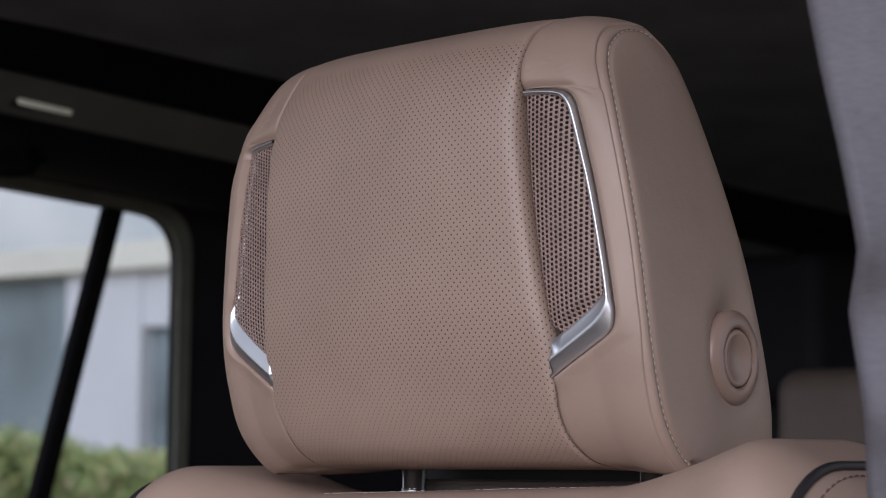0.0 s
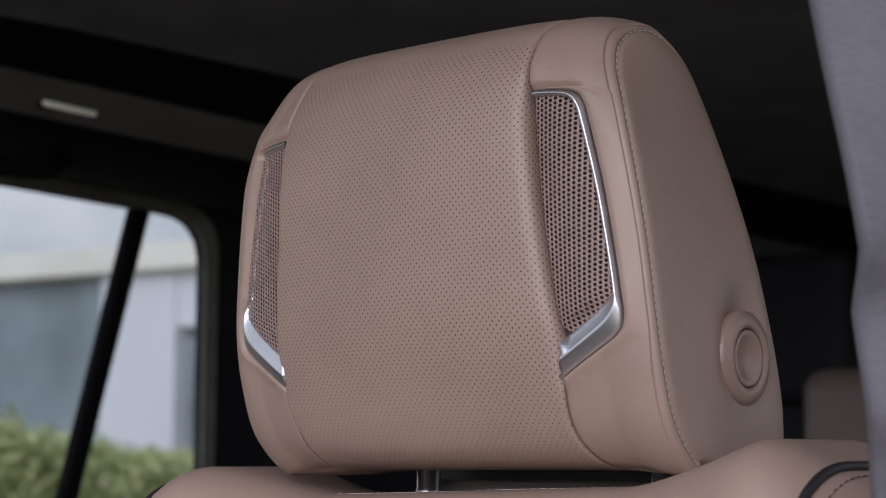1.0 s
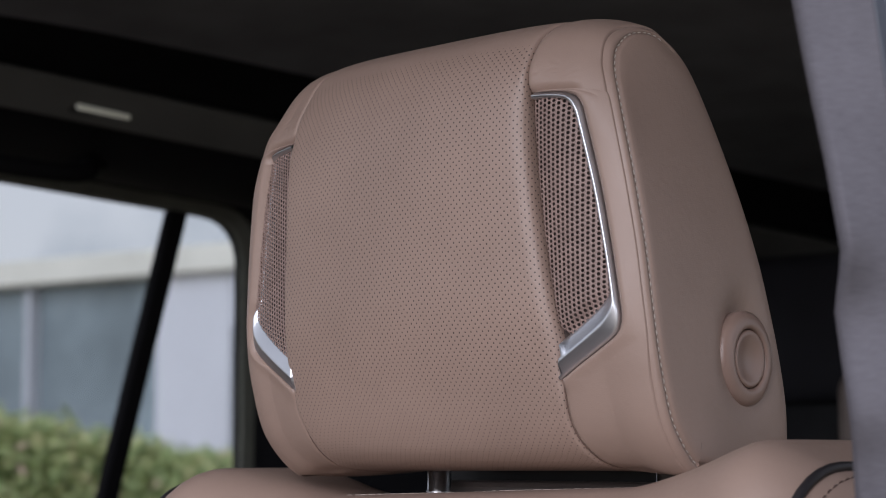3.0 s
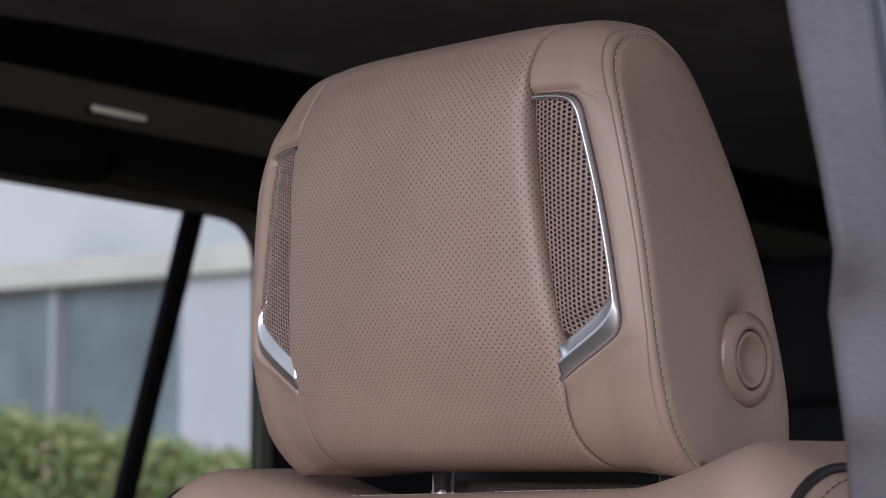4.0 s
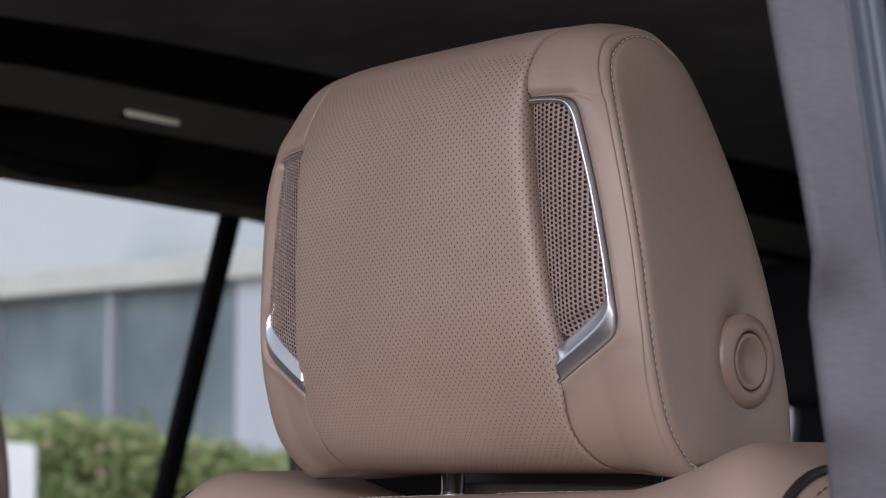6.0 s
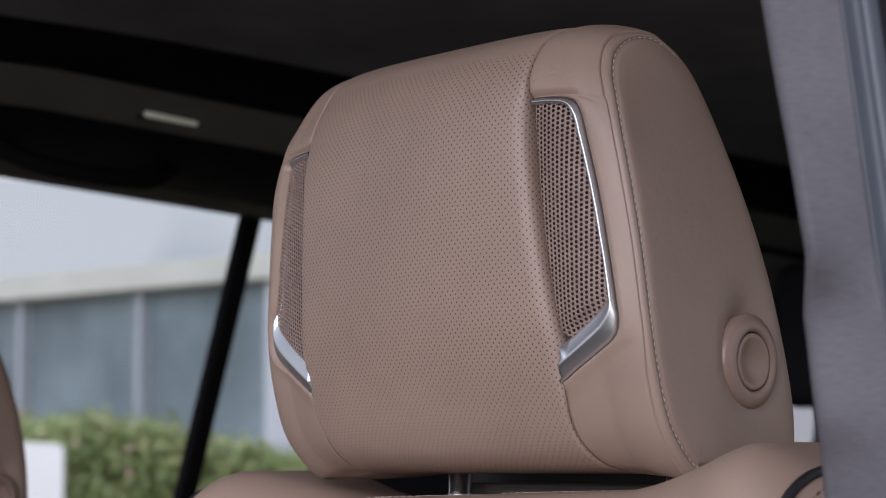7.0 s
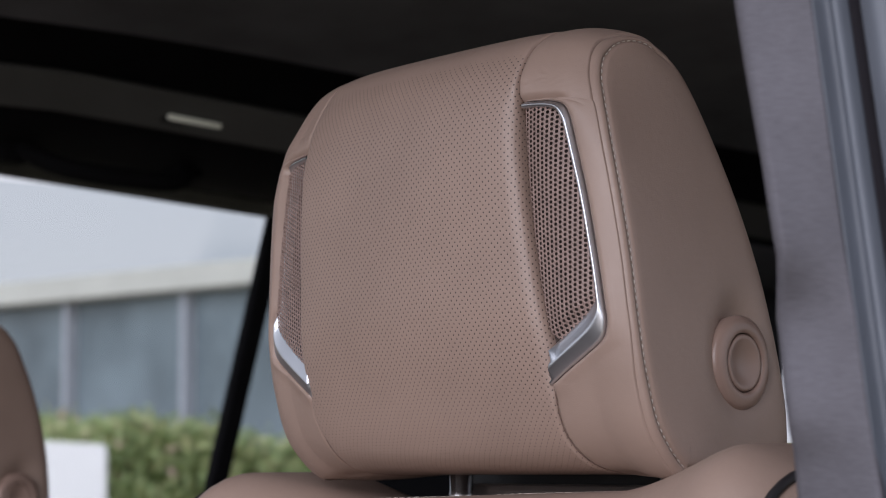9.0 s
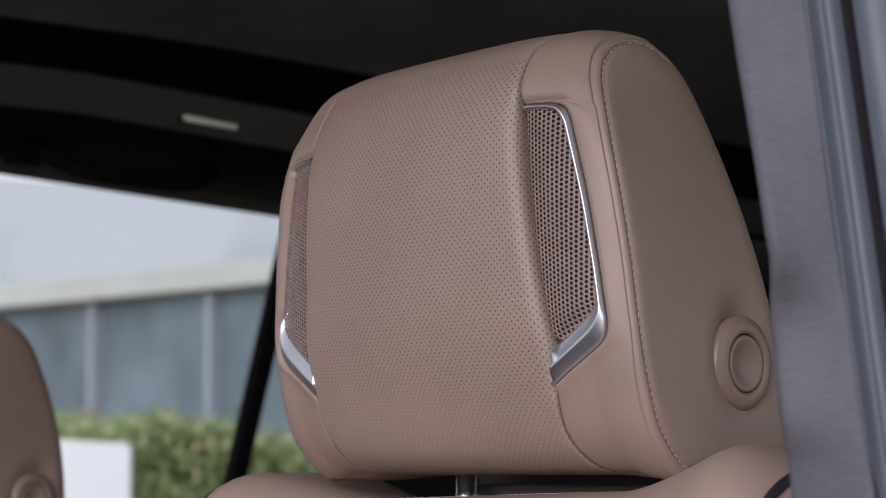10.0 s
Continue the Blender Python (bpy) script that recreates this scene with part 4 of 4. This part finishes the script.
def header_strip(name, rows_y, material, label, outline):
    h_rows = [(x, y, z + roof_drop(y, z)) for y in rows_y for x, z in outline]
    h_top = [(x, y, z + 0.05) for x, y, z in h_rows]
    h_faces = grid_faces(len(rows_y), len(outline))
    h_faces += [tuple(q + len(h_rows) for q in f[::-1]) for f in h_faces]
    tagged(mesh_of(name, h_rows + h_top, h_faces, material), label, "trim", kind="structure")


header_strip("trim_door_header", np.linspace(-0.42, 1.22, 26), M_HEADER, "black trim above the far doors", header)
header_strip("trim_quarter_header", np.linspace(1.22, 2.45, 16), M_LINER, "charcoal trim above the far cargo side", header)
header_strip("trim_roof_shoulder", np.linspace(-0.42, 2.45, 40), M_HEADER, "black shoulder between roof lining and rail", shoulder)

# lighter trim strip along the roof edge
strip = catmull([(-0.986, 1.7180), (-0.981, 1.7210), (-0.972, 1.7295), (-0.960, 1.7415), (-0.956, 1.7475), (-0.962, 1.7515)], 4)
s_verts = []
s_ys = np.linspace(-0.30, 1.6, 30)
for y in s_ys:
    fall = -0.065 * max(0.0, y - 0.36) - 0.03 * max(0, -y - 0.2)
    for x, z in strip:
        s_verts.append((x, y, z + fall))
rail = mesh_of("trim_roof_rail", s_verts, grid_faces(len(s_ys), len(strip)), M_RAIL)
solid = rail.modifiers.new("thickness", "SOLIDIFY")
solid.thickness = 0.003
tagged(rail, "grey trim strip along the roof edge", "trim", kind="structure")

floor = box("floor", (-1.55, -1.3, FLOOR_Z - 0.06), (0.42, 2.5, FLOOR_Z), M_CARPET, bevel=0)
tagged(floor, "black carpeted car floor", "car floor", kind="structure")
# unseen tailgate; its window opening is there to light the rear cabin
tailgate = empty("wall_rear", (-0.54, 2.475, FLOOR_Z))
for lo, hi in (((-1.5, FLOOR_Z), (0.42, 1.22)), ((-1.5, 1.70), (0.42, 1.80)), ((-1.5, 1.22), (-1.22, 1.70)), ((0.14, 1.22), (0.42, 1.70))):
    ob = box("tailgate_panel", (lo[0], 2.45, lo[1]), (hi[0], 2.50, hi[1]), M_QUARTER, tailgate, bevel=0)
    ob.matrix_parent_inverse = Matrix.Translation((0.54, -2.475, -FLOOR_Z))
ob = box("tailgate_pane", (-1.22, 2.474, 1.22), (0.14, 2.478, 1.70), M_GLASS, tailgate, bevel=0)
ob.matrix_parent_inverse = Matrix.Translation((0.54, -2.475, -FLOOR_Z))
ob.visible_shadow = False
tagged(tailgate, "unseen tailgate trim with a clear rear window added for light", "tailgate", kind="structure")
wall = box("wall_bulkhead", (-1.5, -1.35, FLOOR_Z), (0.42, -1.30, 1.12), M_TRIM, bevel=0)
tagged(wall, "black bulkhead under the windscreen", "bulkhead", kind="structure")
near_side = empty("wall_near_rear", (0.355, 0.8, FLOOR_Z))
inv_d = Matrix.Translation((-0.355, -0.8, -FLOOR_Z))
# unseen near side, opened above its sill to let light onto the headrest
for lo, hi in (((0.10, FLOOR_Z), (1.10, 0.60)), ((1.10, FLOOR_Z), (2.45, 1.25)), ((0.10, 1.69), (2.45, 1.80)), ((1.10, 1.25), (1.20, 1.69)), ((1.85, 1.25), (2.45, 1.69))):
    ob = box("side_panel", (0.33, lo[0], lo[1]), (0.38, hi[0], hi[1]), M_TRIM, near_side, bevel=0)
    ob.matrix_parent_inverse = inv_d
ob = box("side_pane", (0.353, 1.20, 1.25), (0.357, 1.85, 1.69), M_GLASS, near_side, bevel=0)
ob.matrix_parent_inverse = inv_d
ob.visible_shadow = False
tagged(near_side, "black trimmed car side, unseen, with a rear doorway opened for light", "car side", kind="structure")

# near pillar: grey fabric trim, then ribbed rubber seals
pillar = empty("door_pillar", (0.30, 0.0, FLOOR_Z))
inv_p = Matrix.Translation((-0.30, 0, -FLOOR_Z))
tagged(pillar, "grey fabric-trimmed door pillar with ribbed rubber seals", "pillar", kind="structure")
TRIM_PLAN = [(0.000, 0.120), (-0.006, 0.060), (-0.006, 0.010), (-0.004, -0.010), (0.000, -0.0155), (0.004, -0.0165), (0.010, -0.0155), (0.020, -0.0135), (0.0275, -0.0120)]
SEAL_PLAN = [(0.0273, -0.0110), (0.0280, -0.0065), (0.0305, -0.0060), (0.0335, -0.0078), (0.0350, -0.0118), (0.0366, -0.0132), (0.0380, -0.0122), (0.0388, -0.0085)]
GROOVE_PLAN = [(0.0386, -0.0090), (0.0398, -0.0030), (0.0430, -0.0025), (0.0448, -0.0065)]
OUTER_PLAN = [(0.0446, -0.0075), (0.0454, -0.0112), (0.0475, -0.0128), (0.0530, -0.0140), (0.0570, -0.0100), (0.0585, -0.0020), (0.0620, 0.0000), (0.0640, -0.0060), (0.0720, -0.0060), (0.0760, 0.0020)]
BODY_PLAN = [(0.0760, 0.0030), (0.0800, -0.0060), (0.0950, -0.0080), (0.1100, 0.0000), (0.1150, 0.0300), (0.1150, 0.1200)]


def pillar_at(z):
    return 0.2585 - 0.15 * (z - 1.453) if z > 1.3 else 0.2585 + 0.15 * 0.153 + 0.05 * (1.3 - z)


# the fabric trim's inner edge swells, steps back below the belt guide and swells again
EDGE_Z = [1.380, 1.398, 1.4116, 1.4197, 1.4279, 1.4363, 1.4447, 1.453, 1.4607, 1.4684, 1.4765, 1.494, 1.5117, 1.530, 1.570]
EDGE_DX = [-0.005, -0.005, -0.0005, 0.0054, 0.0052, 0.0038, 0.0018, 0.0022, 0.0097, 0.0153, 0.0161, 0.0136, 0.0101, 0.0072, 0.002]
EDGE_DY = [0.006, 0.006, 0.002, -0.0053, -0.005, -0.0032, -0.0005, -0.001, -0.007, -0.0118, -0.0133, -0.011, -0.0083, -0.0062, -0.002]


def pillar_sheet(name, plan, material, label, dent=False):
    plan = catmull(plan, 5)
    zs = np.concatenate([np.linspace(0.5, 1.3, 6)[:-1], np.linspace(1.3, 1.80, 90)])
    verts = []
    for z in zs:
        x0 = pillar_at(z)
        for px_, py_ in plan:
            near = min(1.0, max(0.0, (0.0275 - px_) / 0.0235)) if dent else 0.0
            verts.append((x0 + px_ + near * float(np.interp(z, EDGE_Z, EDGE_DX)), -0.0515 + py_ + near * float(np.interp(z, EDGE_Z, EDGE_DY)), z))
    n = len(plan)
    ob = mesh_of(name, verts, grid_faces(len(zs), n, flip=True), material, pillar, label)
    ob.matrix_parent_inverse = inv_p
    solid = ob.modifiers.new("thickness", "SOLIDIFY")
    solid.thickness, solid.offset = 0.003, -1.0
    return ob


pillar_sheet("pillar_trim", TRIM_PLAN, M_PILLAR, "light grey woven fabric trim", True)
pillar_sheet("door_seal", SEAL_PLAN, M_SEAL, "ribbed grey-blue rubber door seal")
pillar_sheet("seal_groove", GROOVE_PLAN, M_GROOVE, "groove between the seals, its shade put into the colour")
pillar_sheet("outer_seal", OUTER_PLAN, M_SEAL, "smooth grey-blue rubber door seal")
pillar_sheet("pillar_skin", BODY_PLAN, M_PAINT, "dark painted pillar metal")

# reading lamp on the roof edge above the far door
lamp = empty("reading_lamp", (-0.975, 0.49, 1.722))
inv_l = Matrix.Translation((0.975, -0.49, -1.722))
bm = bmesh.new()
bmesh.ops.create_cube(bm, size=1)
for v in bm.verts:
    v.co = Vector((v.co.x * 0.010, v.co.y * 0.090, v.co.z * 0.018))
bmesh.ops.bevel(bm, geom=list(bm.edges), offset=0.004, segments=3, affect="EDGES", profile=0.5)
bmesh.ops.transform(bm, matrix=pose(-0.978, 0.500, 1.7235, -4.0, 35, 0), verts=bm.verts)
ob = part("lamp_housing", bm, M_BLACK, lamp)
ob.matrix_parent_inverse = inv_l
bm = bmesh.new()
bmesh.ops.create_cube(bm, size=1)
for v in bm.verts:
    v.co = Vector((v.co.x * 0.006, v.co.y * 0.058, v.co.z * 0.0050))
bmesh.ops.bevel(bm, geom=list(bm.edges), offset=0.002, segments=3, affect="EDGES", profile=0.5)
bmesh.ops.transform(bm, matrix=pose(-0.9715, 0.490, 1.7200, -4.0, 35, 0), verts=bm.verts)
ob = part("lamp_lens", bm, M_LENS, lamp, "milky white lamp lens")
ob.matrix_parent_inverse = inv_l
tagged(lamp, "small reading lamp with milky lens in the roof edge", "reading lamp")

# grab handle under it
handle = empty("grab_handle", (-1.05, 0.45, 1.69))
inv_h = Matrix.Translation((1.05, -0.45, -1.69))
grip = catmull([(-1.075, 0.36, 1.700), (-1.045, 0.375, 1.683), (-1.030, 0.40, 1.674), (-1.026, 0.45, 1.670), (-1.030, 0.50, 1.671), (-1.045, 0.525, 1.680), (-1.075, 0.54, 1.696)], 8)
ob = tube("grip", grip, 0.009, M_HEADER, handle, sides=12)
ob.matrix_parent_inverse = inv_h
for y in (0.36, 0.54):
    ob = box("handle_mount", (-1.10, y - 0.018, 1.682), (-1.062, y + 0.018, 1.712), M_HEADER, handle, bevel=0.006)
    ob.matrix_parent_inverse = inv_h
tagged(handle, "black folding grab handle above the far rear door", "grab handle")


# rear bench behind the front seats
def build_rear_seat():
    seat = empty("rear_seat", (-0.30, 1.1, FLOOR_Z))
    inv = Matrix.Translation((0.30, -1.1, -FLOOR_Z))
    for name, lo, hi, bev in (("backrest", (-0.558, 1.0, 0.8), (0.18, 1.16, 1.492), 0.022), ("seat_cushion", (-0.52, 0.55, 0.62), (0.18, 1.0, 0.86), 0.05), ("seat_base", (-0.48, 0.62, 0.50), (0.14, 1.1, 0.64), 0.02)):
        ob = box(name, lo, hi, M_SHADED_LEATHER if name != "seat_base" else M_BLACK, seat, bevel=bev, seg=5)
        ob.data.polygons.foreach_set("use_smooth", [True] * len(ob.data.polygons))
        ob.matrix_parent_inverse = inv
    tagged(seat, "tan leather rear seat, darkened in colour for the cabin's shade", "rear seat")


build_rear_seat()


# black folding seat at the very back, its headrest against the cargo window
def build_third_seat():
    seat = empty("folding_seat", (-0.80, 1.44, FLOOR_Z))
    inv = Matrix.Translation((0.80, -1.44, -FLOOR_Z))
    pieces = (("backrest", (-1.06, 1.40, 0.72), (-0.56, 1.50, 1.425), M_TRIM, 0.03), ("seat_cushion", (-1.05, 1.12 + 0.06, 0.62), (-0.57, 1.44, 0.76), M_TRIM, 0.03), ("seat_base", (-1.00, 1.24, FLOOR_Z), (-0.62, 1.48, 0.64), M_BLACK, 0.01), ("headrest", (-1.01, 1.338, 1.471), (-0.74, 1.452, 1.640), M_TRIM, 0.022), ("post", (-0.83, 1.405, 1.40), (-0.82, 1.415, 1.50), M_BLACK, 0.002), ("post", (-0.79, 1.405, 1.40), (-0.78, 1.415, 1.50), M_BLACK, 0.002))
    for name, lo, hi, mat, bev in pieces:
        ob = box(name, lo, hi, mat, seat, bevel=bev, seg=5)
        ob.data.polygons.foreach_set("use_smooth", [True] * len(ob.data.polygons))
        ob.matrix_parent_inverse = inv
    tagged(seat, "black folding seat with headrest before the cargo window", "car seat")


build_third_seat()

# ---- outside ----
bm = bmesh.new()
bmesh.ops.create_grid(bm, x_segments=40, y_segments=40, size=600)
ground = part("ground", bm, M_GROUND, smooth=False)
tagged(ground, "ground outside the view, sandy tone set for warm bounce light", "ground", kind="structure")

# clipped hedge
rng = random.Random(4)
h_verts, h_fs = [], []


HEDGE_Y = [1.5, 3.5, 4.36, 4.58, 4.93, 5.15, 5.45, 5.75, 6.1, 6.5, 8.0, 12.0]
HEDGE_Z = [1.46, 1.43, 1.415, 1.505, 1.625, 1.565, 1.51, 1.46, 1.41, 1.385, 1.40, 1.45]


def hedge_top(y):
    return float(np.interp(y, HEDGE_Y, HEDGE_Z)) + 0.018 * math.sin(y * 11) + 0.022 * math.sin(y * 23 + 1)


for i in range(90000):
    y = rng.uniform(1.5, 12.0)
    face = rng.random()
    zt = hedge_top(y) + rng.gauss(0, 0.035)
    if face < 0.62:
        x, z = -8.55 + rng.gauss(0, 0.07), rng.uniform(0.1, 1) ** 0.6 * zt
    else:
        x, z = rng.uniform(-10.0, -8.5), zt - abs(rng.gauss(0, 0.05))
    s_ = rng.uniform(0.016, 0.048)
    m = Matrix.Rotation(0.85, 3, "Y") @ Euler((rng.uniform(-0.9, 0.9), rng.uniform(-0.9, 0.9), rng.uniform(0, 6.28))).to_matrix()
    b0 = len(h_verts)
    for q in ((-s_, 0, 0), (0, -s_ * 0.45, 0.004), (s_, 0, 0), (0, s_ * 0.45, 0.004)):
        v = m @ Vector(q)
        h_verts.append((x + v.x, y + v.y, z + v.z))
    h_fs.append((b0, b0 + 1, b0 + 2, b0 + 3))
hedge = empty("hedge", (-9.2, 6.5, 0))
inv_g = Matrix.Translation((9.2, -6.5, 0))
ob = mesh_of("leaves", h_verts, h_fs, M_LEAF, hedge, "yellow-green leaves", smooth=False)
ob.matrix_parent_inverse = inv_g
core = []
hy = np.linspace(1.4, 12.1, 60)
for y in hy:
    t = hedge_top(y) - 0.10
    for x, z in ((-8.72, 0), (-8.70, 0.7), (-8.75, t - 0.1), (-8.95, t), (-9.7, t), (-9.9, t - 0.1), (-9.95, 0)):
        core.append((x + 0.05 * noise.noise((y * 2, z * 3, x)), y, z))
ob = mesh_of("branches", core, grid_faces(60, 7), M_TWIG, hedge)
ob.matrix_parent_inverse = inv_g
tagged(hedge, "clipped yellow-green hedge along the yard", "hedge")

# white panel in front of the hedge
sign = empty("sign_board", (-7, 3.6, 0))
loop = rounded([(-0.180, 0.55), (0.180, 0.55), (0.180, 1.478), (-0.180, 1.500)], [0.03] * 4)
n_l = len(loop)
verts = [(0.0, y, z) for y, z in loop] + [(-0.04, y, z) for y, z in loop]
fs = [tuple(range(n_l)), tuple(range(2 * n_l - 1, n_l - 1, -1))] + [(i, n_l + i, n_l + (i + 1) % n_l, (i + 1) % n_l) for i in range(n_l)]
ob = mesh_of("board", verts, fs, M_SIGN, sign, smooth=False)
for y in (-0.11, 0.11):
    ob = tube("sign_post", [(-0.06, y, 0), (-0.06, y, 0.7), (-0.06, y, 1.3)], 0.02, M_FRAME, sign)
sign.location = (-7.0, 3.597, 0)
sign.rotation_euler = (0, 0, radians(-42))
tagged(sign, "blank white board on two posts before the hedge", "sign")

# low white building with a flat roof
B_O, B_D, B_N = Vector((-21.28, 12.9, 0)), Vector((0.991, 0.134, 0)), Vector((0.134, -0.991, 0))
house = empty("building", B_O)


def block(name, a0, a1, n0, n1, z0, z1, material, parent, label="", bevel=0.0):
    """A block along the facade: a along it, n out of it, z up."""
    bm = bmesh.new()
    bmesh.ops.create_cube(bm, size=1)
    for v in bm.verts:
        a, n, z = a0 + (v.co.x + 0.5) * (a1 - a0), n0 + (v.co.y + 0.5) * (n1 - n0), z0 + (v.co.z + 0.5) * (z1 - z0)
        v.co = B_O + B_D * a + B_N * n + Vector((0, 0, z))
    bmesh.ops.recalc_face_normals(bm, faces=bm.faces)
    if bevel:
        bmesh.ops.bevel(bm, geom=list(bm.edges), offset=bevel, segments=2, affect="EDGES", profile=0.5)
    ob = part(name, bm, material, parent, label, smooth=False)
    ob.matrix_parent_inverse = Matrix.Translation(-B_O)
    return ob


block("roof", -14, 9, -8, 0.25, 3.43, 3.72, M_FASCIA, house, "pale flat roof edge", 0.02)
block("wall", -14, 9, -8, -1.2, 0, 3.43, M_RENDER, house)
block("wall", 2.24, 3.40, -1.2, 0.05, 0, 3.43, M_RENDER, house, "white rendered wall")
block("wall", 3.40, 9, -1.2, 0.02, 2.82, 3.43, M_RENDER, house)
block("wall", 4.6, 9, -1.2, 0.02, 0, 2.82, M_RENDER, house)
block("wall", -14, 2.24, -0.2, 0.0, 0, 0.9, M_RENDER, house)
for i in range(-5, 1):
    a = i * 2.35
    block("mullion", a - 0.045, a + 0.045, -0.25, 0.05, 0.9, 3.43, M_FRAME, house, "", 0.01)
    w = block("window", a + 0.055, min(a + 2.295, 2.24), -0.20, -0.12, 0.9, 3.43, M_WINDOW, house, "grey-blue glazing")
w = block("window", 3.40, 4.6, -0.25, -0.15, 0.4, 2.82, M_WINDOW, house, "grey-blue glazing")
tagged(house, "low white flat-roofed building with large grey windows", "building")
